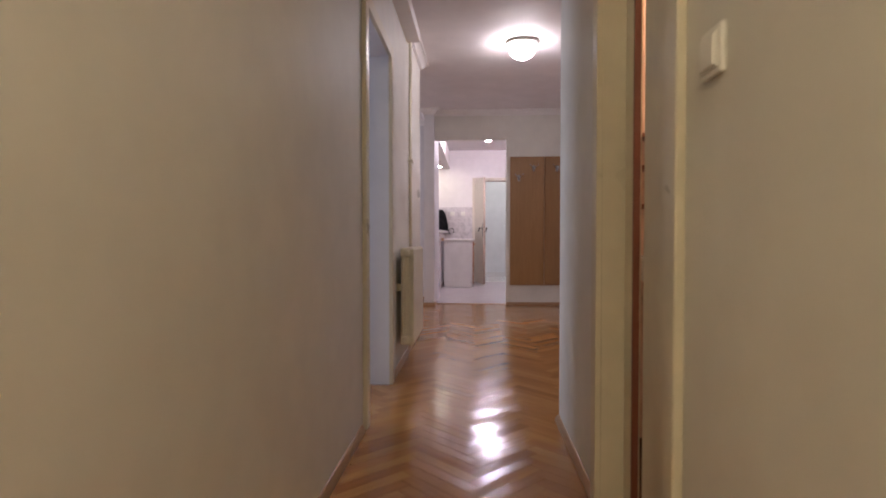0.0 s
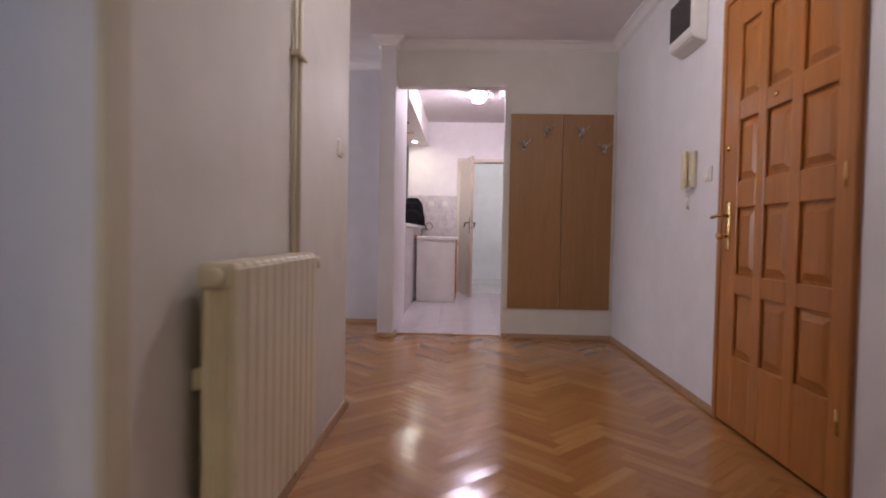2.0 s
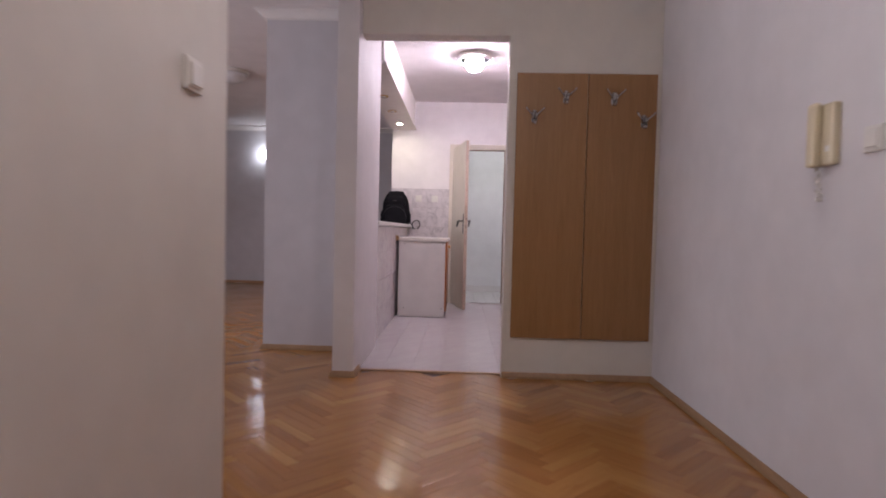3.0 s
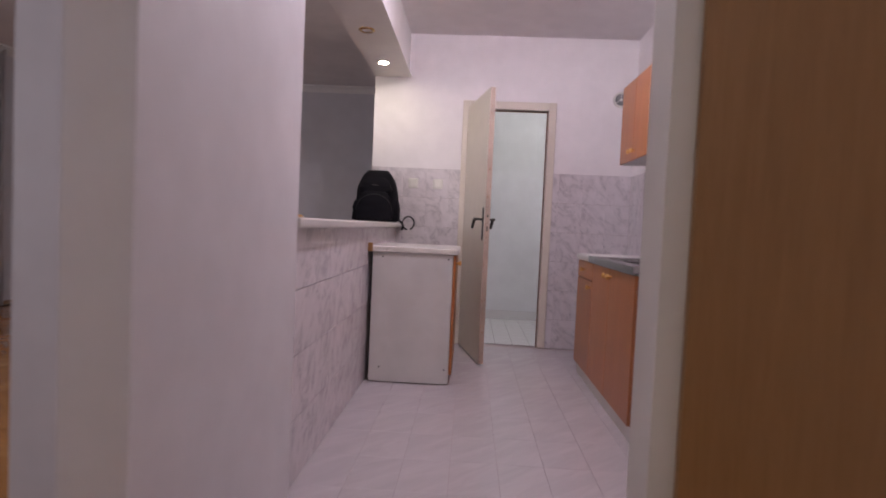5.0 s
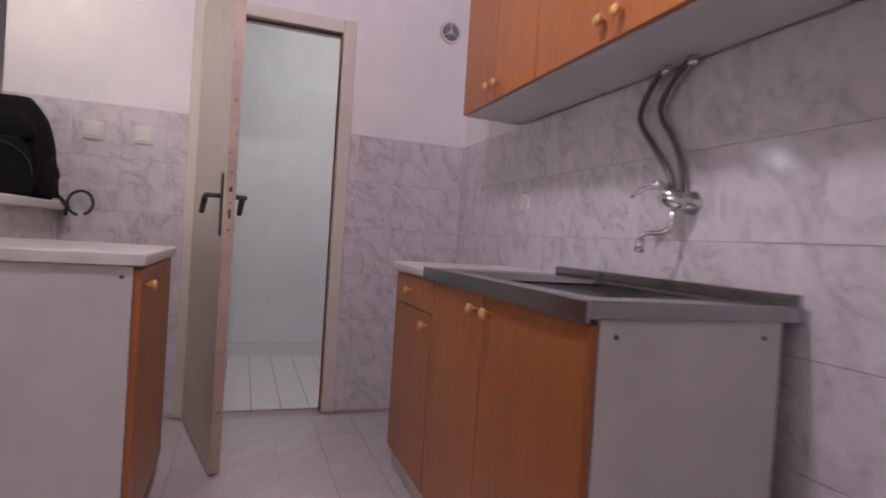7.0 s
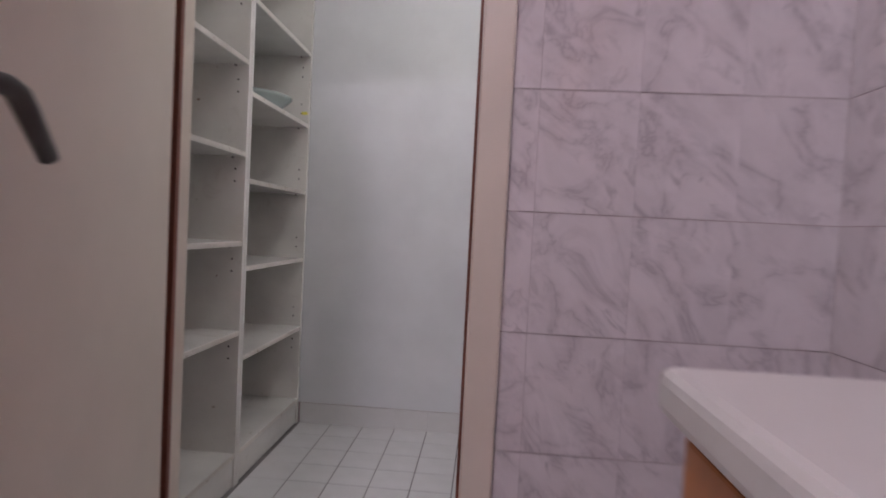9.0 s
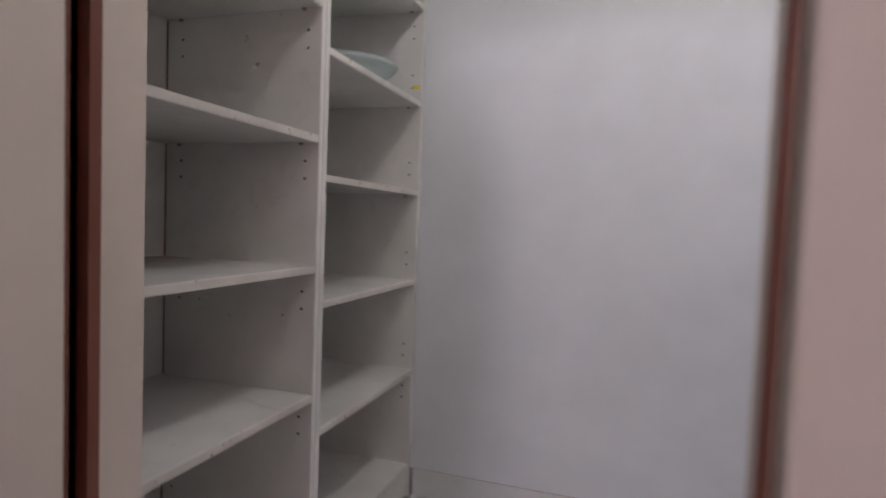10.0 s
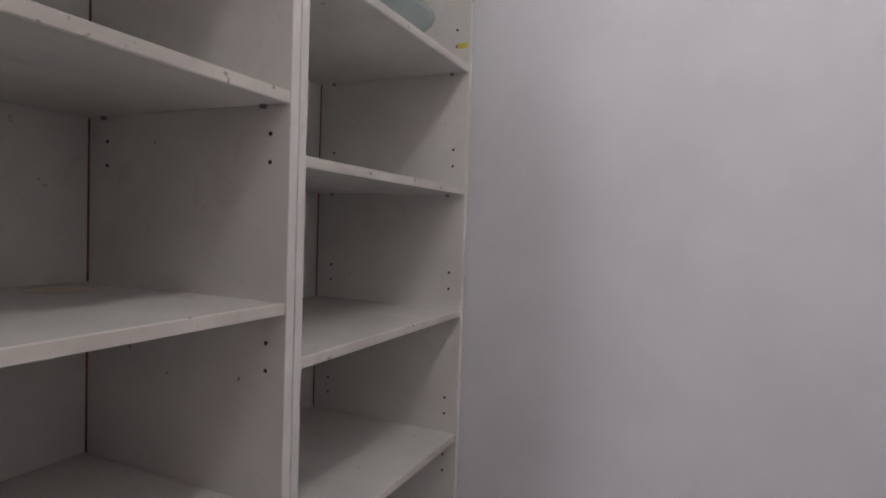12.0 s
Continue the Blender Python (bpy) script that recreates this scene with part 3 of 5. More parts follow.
# pantry door
HINGE, FREE = Vector((1.2, 13.31)), Vector((1.361, 12.59))


def pill(axis, a, b, mid, z0, z1, r):
    """A flat plate with round ends, from a to b along the axis."""
    bm = bmesh.new()
    ring = [(mid + r * math.cos(math.pi * k / 8), z1 - r + r * math.sin(math.pi * k / 8)) for k in range(9)]
    ring += [(mid - r * math.cos(math.pi * k / 8), z0 + r - r * math.sin(math.pi * k / 8)) for k in range(9)]
    inner = 0.86
    zc = (z0 + z1) / 2
    rows = []
    for d, f in ((a, inner), (a + 0.25 * (b - a), 1.0), (b - 0.25 * (b - a), 1.0), (b, inner)):
        pts = [(mid + (m - mid) * f, z - (1 - f) * r * (1 if z > zc else -1)) for m, z in ring]
        rows.append([bm.verts.new((d, m, z) if axis == "x" else (m, d, z)) for m, z in pts])
    n = len(ring)
    for p, q in zip(rows, rows[1:]):
        for k in range(n):
            bm.faces.new((p[k], p[(k + 1) % n], q[(k + 1) % n], q[k]))
    bm.faces.new(rows[0])
    bm.faces.new(rows[-1])
    bmesh.ops.remove_doubles(bm, verts=bm.verts[:], dist=1e-5)
    bmesh.ops.recalc_face_normals(bm, faces=bm.faces[:])
    return bm


def pantry_door():
    d = thing("door_4", (1.55, KY1, 0), "cream enamelled pantry door frame", "door frame", "", "structure")
    y = KY1
    for a, b in ((1.135, 1.197), (1.855, 1.922)):
        part("casing", rounded(a, y - 0.022, 0, b, y + 0.012, 2.083, 0.005), ENAMEL_W, d)
    part("casing", rounded(1.197, y - 0.0215, 2.015, 1.855, y + 0.012, 2.082, 0.005), ENAMEL_W, d)
    part("jamb", boxes((1.189, y - 0.005, 0, 1.197, y + 0.092, 2.049)), ENAMEL_W, d)
    part("jamb", boxes((1.855, y - 0.005, 0, 1.884, y + 0.092, 2.049)), ENAMEL_W, d)
    part("rebate", boxes((1.848, y + 0.02, 0, 1.855, y + 0.034, 2.015)), DARKWOOD_SHADE, d, "dark brown worn rebate strip")
    part("rebate", boxes((1.197, y + 0.004, 0, 1.2145, y + 0.018, 2.015)), DARKWOOD_SHADE, d, "dark brown worn rebate strip")
    part("lintel", boxes((1.197, y - 0.005, 2.015, 1.855, y + 0.092, 2.049)), ENAMEL_W, d)
    part("rebate", boxes((1.2146, y + 0.02, 2.006, 1.848, y + 0.03, 2.0149)), DARKWOOD_SHADE, d, "dark brown worn rebate strip")
    leaf = thing("pantry_door", (HINGE.x, HINGE.y, 0), "cream painted flush pantry door standing open into the kitchen", "door")
    u = (FREE - HINGE).normalized()
    L = (FREE - HINGE).length
    ang = math.atan2(u.y, u.x)
    M = Matrix.Translation((HINGE.x, HINGE.y, 0)) @ Matrix.Rotation(ang, 4, "Z")

    def lp(name, bm, mat, label=""):
        bm.transform(M)
        return part(name, bm, mat, leaf, label)
    slab = lp("leaf", rounded(0, -0.02, 0.012, L, 0.02, 2.022, 0.003), ENAMEL_W)
    lp("hinge_edge", rounded(-0.006, -0.012, 0.012, 0.0, 0.0195, 2.02, 0.002), DARKWOOD_SHADE, "dark brown hinge edge")
    lp("free_edge", rounded(L - 0.001, -0.0185, 0.014, L + 0.0015, 0.0185, 2.02, 0.0012), PEACH, "worn peach-coloured door edge")
    lp("lock_strip", pill("x", L + 0.0012, L + 0.0035, 0.0, 0.93, 1.17, 0.0115), PEACH, "worn painted lock plate")
    for zz in (0.942, 1.158, 1.045):
        lp("screw", lathe([(0.004, 0.0), (0.0035, 0.0012), (0.0005, 0.0014)], (L + 0.0034, 0.0, zz), "x", 10), STEEL)
    lp("latch", rounded(L + 0.001, -0.006, 1.085, L + 0.005, 0.006, 1.105, 0.001), DARKM)
    lp("bolt", rounded(L + 0.001, -0.005, 0.985, L + 0.005, 0.005, 1.02, 0.001), DARKM)
    for s in (-1, 1):
        a, b = sorted((0.02 * s, 0.026 * s))
        lp("handle_plate", pill("y", a, b, L - 0.044, 0.915, 1.16, 0.018), DARKM, "dark metal back plate")
        lp("handle", tube(bmesh.new(), [(L - 0.044, 0.024 * s, 1.07), (L - 0.044, 0.06 * s, 1.07), (L - 0.054, 0.067 * s, 1.07), (L - 0.096, 0.069 * s, 1.072), (L - 0.112, 0.07 * s, 1.067), (L - 0.126, 0.07 * s, 1.055), (L - 0.168, 0.072 * s, 1.008)], 0.009, 12, [0.009, 0.009, 0.0095, 0.011, 0.012, 0.012, 0.0105]), DARKM, "dark metal lever handle")
    for z, q in ((1.86, 0.3), (1.73, 0.34)):
        lp("coat_hook", tube(bmesh.new(), [(q, 0.02, z), (q, 0.05, z - 0.005), (q, 0.065, z + 0.01), (q, 0.07, z + 0.028)], 0.005, 8), CHROME, "small metal coat hook")


pantry_door()

# ---- hall things ----
def coat_rack():
    c = thing("coat_rack", (2.1, KY0, 0.27), "two tall oak veneer boards with four metal coat hooks", "coat rack")
    y0, y1 = KY0 - 0.02, KY0 - 0.001
    for a, b in ((1.652, 2.103), (2.107, 2.543)):
        part("board", rounded(a, y0, 0.268, b, y1, 1.975, 0.002), BOARD, c)
    for x, z in ((1.766, 1.695), (1.964, 1.82), (2.268, 1.815), (2.46, 1.675)):
        grow = Matrix.Translation((x, y0, z)) @ Matrix.Scale(1.2, 4) @ Matrix.Translation((-x, -y0, -z))

        def hook_part(name, bm, parent, label=""):
            bm.transform(grow)
            return part(name, bm, SILVER, parent, label)
        h = hook_part("hook_plate", pill("y", y0 - 0.007, y0 - 0.0002, x, z - 0.036, z + 0.036, 0.015), c, "oval polished metal hook base")
        for s in (-1, 1):
            hook_part("knuckle", tube(bmesh.new(), [(x + 0.009 * s, y0 - 0.008, z + 0.026), (x + 0.01 * s, y0 - 0.016, z + 0.012), (x + 0.008 * s, y0 - 0.018, z - 0.012)], 0.008, 10, [0.005, 0.009, 0.006]), h)
            hook_part("prong", tube(bmesh.new(), [(x + 0.007 * s, y0 - 0.014, z + 0.002), (x + 0.024 * s, y0 - 0.03, z + 0.016), (x + 0.042 * s, y0 - 0.044, z + 0.033), (x + 0.048 * s, y0 - 0.048, z + 0.041)], 0.005, 8, [0.007, 0.0055, 0.0045, 0.006]), h)
        hook_part("lower_hook", tube(bmesh.new(), [(x, y0 - 0.008, z - 0.008), (x, y0 - 0.02, z - 0.03), (x, y0 - 0.034, z - 0.038), (x, y0 - 0.044, z - 0.026)], 0.007, 8, [0.009, 0.008, 0.006, 0.008]), h)


coat_rack()


def intercom():
    x = HX1
    c = thing("intercom", (x, 7.87, 1.2), "cream plastic intercom handset on the hall wall", "intercom")
    part("base", rounded(x - 0.03, 7.815, 1.205, x - 0.0005, 7.905, 1.415, 0.008), CREAMP, c)
    hs = part("handset", rounded(x - 0.062, 7.865, 1.2, x - 0.032, 7.912, 1.42, 0.012, 3), CREAMP, c, "cream handset")
    part("button", rounded(x - 0.034, 7.83, 1.25, x - 0.029, 7.85, 1.27, 0.002), PLASTIC, c)
    pts = []
    for k in range(60):
        a = k * 0.9
        s = k / 59
        pts.append((x - 0.03 + 0.008 * math.cos(a), 7.89 - 0.02 * math.sin(math.pi * s) + 0.008 * math.sin(a), 1.205 - 0.12 * math.sin(math.pi * s)))
    part("cord", tube(bmesh.new(), pts, 0.003, 6), PLASTIC, c, "coiled cream cord")


intercom()


def wall_switch(at, face, label, kind="rocker", size=0.082, mat=PLASTIC, group=""):
    """A flush switch or socket; face is the direction that it looks."""
    x, y, z = at
    s = thing("wall_socket" if kind == "socket" else "light_switch", at, label, "socket" if kind == "socket" else "switch", group)
    h = size / 2
    M = Matrix.Translation(at) @ Matrix.Rotation({"-x": math.pi, "+x": 0, "-y": -math.pi / 2}[face], 4, "Z")

    def sp(name, bm, m, label=""):
        bm.transform(M)
        return part(name, bm, m, s, label)
    sp("plate", rounded(0, -h, -h, 0.011, h, h, 0.004), mat)
    if kind == "socket":
        sp("well", lathe([(0.024, 0.0112), (0.024, 0.021), (0.0205, 0.021), (0.019, 0.0116), (0.002, 0.0116)], (0, 0, 0), "x", 22), mat)
        for dy in (-0.0095, 0.0095):
            sp("pin_hole", lathe([(0.003, 0.0117), (0.0028, 0.0122)], (0, dy, 0), "x", 8), DARKHOLE)
    else:
        sp("inner_frame", rounded(0.0105, -h * 0.76, -h * 0.76, 0.0135, h * 0.76, h * 0.76, 0.001), mat)
        sp("rocker", rounded(0.013, -h * 0.66, -h * 0.66, 0.0185, h * 0.66, h * 0.66, 0.003), mat)
        if mat == CREAMP:
            sp("mark", rounded(0.0184, -h * 0.1, -h * 0.06, 0.0188, h * 0.1, h * 0.06, 0.0001), DARKM)
    return s


wall_switch((HX1, 7.655, 1.265), "-x", "white plastic light switch beside the entrance door")
wall_switch((HX0, 7.254, 1.316), "+x", "white plastic light switch at the corridor wall's end")
wall_switch((CX1, 2.995, 1.248), "-x", "white plastic light switch beside the bathroom door", size=0.085)


def meter_box():
    x = HX1
    c = thing("fuse_box", (x, 7.88, 2.0), "white plastic fuse box with a dark smoked window", "fuse box")
    bm = bmesh.new()
    prof = [(0, 2.0), (0.07, 2.03), (0.085, 2.045), (0.085, 2.315), (0.075, 2.33), (0, 2.335)]
    rows = [[bm.verts.new((x - o, y, z)) for o, z in prof] for y in (7.735, 8.09)]
    for j in range(len(prof)):
        k = (j + 1) % len(prof)
        bm.faces.new((rows[0][j], rows[0][k], rows[1][k], rows[1][j]))
    bm.faces.new(rows[0])
    bm.faces.new(rows[1][::-1])
    bmesh.ops.recalc_face_normals(bm, faces=bm.faces[:])
    bmesh.ops.bevel(bm, geom=bm.edges[:], offset=0.006, segments=2, affect="EDGES")
    part("body", bm, PLASTIC, c)
    part("window", rounded(x - 0.089, 7.765, 2.09, x - 0.0845, 8.07, 2.3, 0.002), BLACKP, c, "dark smoked plastic window")


meter_box()


def radiator(x, y0, y1, z0, z1, n, side, label):
    """Column radiator of n sections along y; side: the way it faces from the wall."""
    r = thing("radiator", (x, (y0 + y1) / 2, z0), label, "radiator")
    pitch = (y1 - y0) / n
    first = None
    for k in range(n):
        y = y0 + (k + 0.5) * pitch
        bm = bmesh.new()
        for xo in (0.018, 0.072):
            tube(bm, [(x + side * xo, y, z0 + 0.02), (x + side * xo, y, z0 + 0.06), (x + side * xo, y, z1 - 0.06), (x + side * xo, y, z1 - 0.02)], 0.02, 10, [0.02, 0.016, 0.016, 0.02])
        for z in (z0 + 0.03, z1 - 0.03):
            a = rounded(min(x + side * 0.0, x + side * 0.09), y - pitch * 0.47, z - 0.03, max(x + side * 0.0, x + side * 0.09), y + pitch * 0.47, z + 0.03, 0.014, 3)
            bm = join_bm(bm, a)
        a = rounded(min(x + side * 0.078, x + side * 0.094), y - pitch * 0.485, z0 + 0.01, max(x + side * 0.078, x + side * 0.094), y + pitch * 0.485, z1 - 0.01, 0.006, 2)
        bm = join_bm(bm, a)
        box(bm, min(x + side * 0.015, x + side * 0.08), y - 0.004, z0 + 0.05, max(x + side * 0.015, x + side * 0.08), y + 0.004, z1 - 0.05)
        part("section", bm, RAD, r)
    for y in (y0 - 0.012, y1 + 0.012):
        for z in (z0 + 0.03, z1 - 0.03):
            part("plug", lathe([(0.014, -0.012), (0.022, -0.008), (0.022, 0.008), (0.014, 0.012)], (x + side * 0.045, y, z), "y", 12), RAD, r)
    return r


rad = radiator(0.685, 5.74, 6.4, 0.19, 0.845, 11, 1, "cream enamelled column radiator on the corridor wall")
part("valve", tube(bmesh.new(), [(0.73, 6.41, 0.815), (0.73, 6.47, 0.815), (0.715, 6.5, 0.815), (0.685, 6.505, 0.815)], 0.012, 10), RAD, rad)
part("valve_knob", lathe([(0.016, 0), (0.02, 0.006), (0.02, 0.03), (0.014, 0.036)], (0.735, 6.47, 0.81), "x", 14), RAD, rad)
part("bracket", rounded(0.65, 5.8, 0.55, 0.69, 5.815, 0.6, 0.003), RAD, rad)
pp = thing("heating_pipes", (0.675, 6.53, 0), "pair of cream painted heating pipes up the wall", "pipes")
for y in (6.5, 6.56):
    part("pipe", tube(bmesh.new(), [(0.665, y, 0.3 if y < 6.53 else 0.0), (0.665, y, 2.5)], 0.0085, 10), RAD, pp)
for z in (1.52,):
    part("clip", rounded(0.65, 6.48, z, 0.69, 6.58, z + 0.022, 0.004), RAD, pp)
part("return_pipe", tube(bmesh.new(), [(0.73, 6.41, 0.22), (0.73, 6.46, 0.22), (0.7, 6.5, 0.235), (0.672, 6.5, 0.3)], 0.011, 10), RAD, pp)


def dome_lamp(name, x, y, z, r, mat, label, deep=1.0):
    l = thing(name, (x, y, z), label, "ceiling lamp")
    part("base", lathe([(r * 1.1, z), (r * 1.14, z - 0.012), (r * 1.12, z - 0.026), (r * 0.8, z - 0.028)], (x, y, 0), "z", 32), PLASTIC, l)
    part("shade", lathe([(r * 0.8, z - 0.028), (r, z - 0.036), (r * 0.995, z - 0.046), (r * 0.9, z - 0.046 - 0.029 * deep), (r * 0.7, z - 0.046 - 0.059 * deep), (r * 0.4, z - 0.046 - 0.076 * deep), (r * 0.1, z - 0.046 - 0.081 * deep)], (x, y, 0), "z", 36), mat, l, "opal glass shade")
    return l


dome_lamp("ceiling_lamp", 1.59, 6.92, HC, 0.122, LAMP_H, "lit round opal glass ceiling lamp in the hall", 1.3)
# unseen lamp behind the start, added to brighten the corridor walls
dome_lamp("ceiling_lamp", 1.12, 1.2, HC, 0.15, LAMP_C, "unseen round ceiling lamp added to light the near corridor")


def kitchen_lamp(x, y):
    """White plate, opal ring and a bright frosted glass body."""
    l = thing("ceiling_lamp", (x, y, KC), "lit white kitchen ceiling lamp of frosted glass with chrome studs", "ceiling lamp")
    part("base", lathe([(0.15, KC), (0.155, KC - 0.012), (0.14, KC - 0.024), (0.07, KC - 0.028)], (x, y, 0), "z", 36), PLASTIC, l, "white ceiling plate")
    part("shade", lathe([(0.06, KC - 0.03), (0.08, KC - 0.036), (0.084, KC - 0.05), (0.08, KC - 0.11), (0.07, KC - 0.13), (0.05, KC - 0.138)], (x, y, 0), "z", 32), LAMP_K, l, "bright frosted glass cylinder")
    part("cap", lathe([(0.058, KC - 0.139), (0.06, KC - 0.143), (0.04, KC - 0.15), (0.008, KC - 0.154)], (x, y, 0), "z", 28), LAMP_K, l, "bright glass end cap")
    part("ring", lathe([(0.148, KC - 0.05), (0.162, KC - 0.048), (0.168, KC - 0.056), (0.162, KC - 0.064), (0.148, KC - 0.062), (0.148, KC - 0.05)], (x, y, 0), "z", 36), OPAL, l, "opal glass ring")
    for k in range(4):
        a = math.pi / 4 + k * math.pi / 2
        part("stud", tube(bmesh.new(), [(x + 0.14 * math.cos(a), y + 0.14 * math.sin(a), KC - 0.02), (x + 0.152 * math.cos(a), y + 0.152 * math.sin(a), KC - 0.052)], 0.004, 8), CHROME, l)


kitchen_lamp(1.4, 11.346)
dome_lamp("ceiling_lamp", -1.2, 11.9, HC, 0.17, OPAL, "unlit opal glass ceiling lamp in the living room")
dome_lamp("ceiling_lamp", 1.92, 13.75, KC, 0.13, LAMP_P, "lit round pantry ceiling lamp")
sc = thing("wall_sconce", (-1.98, LY, 2.08), "lit opal glass wall lamp in the living room", "wall lamp")
part("back_plate", rounded(-2.02, LY - 0.02, 2.06, -1.94, LY - 0.001, 2.2, 0.006), CHROME, sc)
part("shade", lathe([(0.02, 2.05), (0.04, 2.07), (0.06, 2.13), (0.068, 2.19), (0.06, 2.19)], (-1.98, LY - 0.09, 0), "z", 24), LAMP_L, sc, "opal glass shade")

# recessed spotlights
for k, y in enumerate((11.49, 12.19, 12.915)):
    s = thing("spotlight", (0.507, y, 2.265), "lit recessed halogen spotlight" if k == 2 else "unlit recessed halogen spotlight", "spotlight", "spotlights in the soffit")
    part("trim_ring", lathe([(0.034, 2.2649), (0.052, 2.2648), (0.054, 2.261), (0.045, 2.254), (0.035, 2.2595)], (0.507, y, 0), "z", 24), CHROME if k == 2 else BRASS, s, "metal trim ring")
    part("bulb", lathe([(0.034, 2.2645), (0.033, 2.258), (0.016, 2.252)], (0.507, y, 0), "z", 20), LAMP_S if k == 2 else OPAL, s)

# ---- kitchen ----
setting("bar_top", rounded(0.42, 10.404, 0.981, 0.655, KY1 - 0.002, 1.018, 0.008, 3), LAMW, "white laminate bar top with rounded edge", "bar top")


def knob(x, y, z, d, parent):
    part("knob", lathe([(0.006, 0), (0.007, 0.01 * d), (0.014, 0.018 * d), (0.0165, 0.025 * d), (0.012, 0.032 * d), (0.003, 0.034 * d)], (x, y, z), "x", 16), KNOB, parent, "turned pine knob")


def cupboard():
    """Base unit beside the bar; its white side looks to the hall, its door to the east."""
    c = thing("base_cabinet", (0.9, 12.5, 0), "white base cabinet with a cherry laminate door beside the bar", "cabinet")
    part("side_panel", rounded(0.636, 12.015, 0.008, 1.142, 12.033, 0.828, 0.002), LAMW, c)
    part("side_panel", rounded(0.636, 12.672, 0.008, 1.142, 12.69, 0.828, 0.002), LAMW, c)
    part("carcass", boxes((0.637, 12.034, 0.05, 1.142, 12.671, 0.827)), LAMW, c)
    part("plinth", boxes((0.7, 12.04, 0.0, 1.11, 12.665, 0.049)), LAMW, c)
    dr = part("door", rounded(1.144, 12.017, 0.07, 1.162, 12.688, 0.822, 0.003), CABWOOD, c, "cherry laminate door")
    knob(1.162, 12.075, 0.775, 1, dr)
    for z in (0.18, 0.7):
        part("hinge", rounded(1.1421, 12.6, z, 1.1439, 12.65, z + 0.04, 0.0005), STEEL, c)
    for x, z in ((0.7, 0.8), (1.115, 0.8), (0.7, 0.1), (1.115, 0.1)):
        part("screw_cap", lathe([(0.006, 0), (0.005, -0.002)], (x, 12.015, z), "y", 10), DARKM, c)
    t = thing("worktop", (0.9, 12.35, 0.83), "white laminate worktop on the cabinet by the bar", "worktop")
    slab = part("slab", rounded(0.6, 12.005, 0.829, 1.176, 12.715, 0.866, 0.01, 3), LAMW, t)
    part("edge_band", rounded(0.61, 12.0035, 0.833, 1.166, 12.0048, 0.862, 0.0004), EDGEW, slab, "greyish raw cut edge")
    part("wooden_edge", rounded(0.604, 11.998, 0.83, 0.636, 12.003, 0.885, 0.002), BOARD, t, "short raw wooden strip")


cupboard()


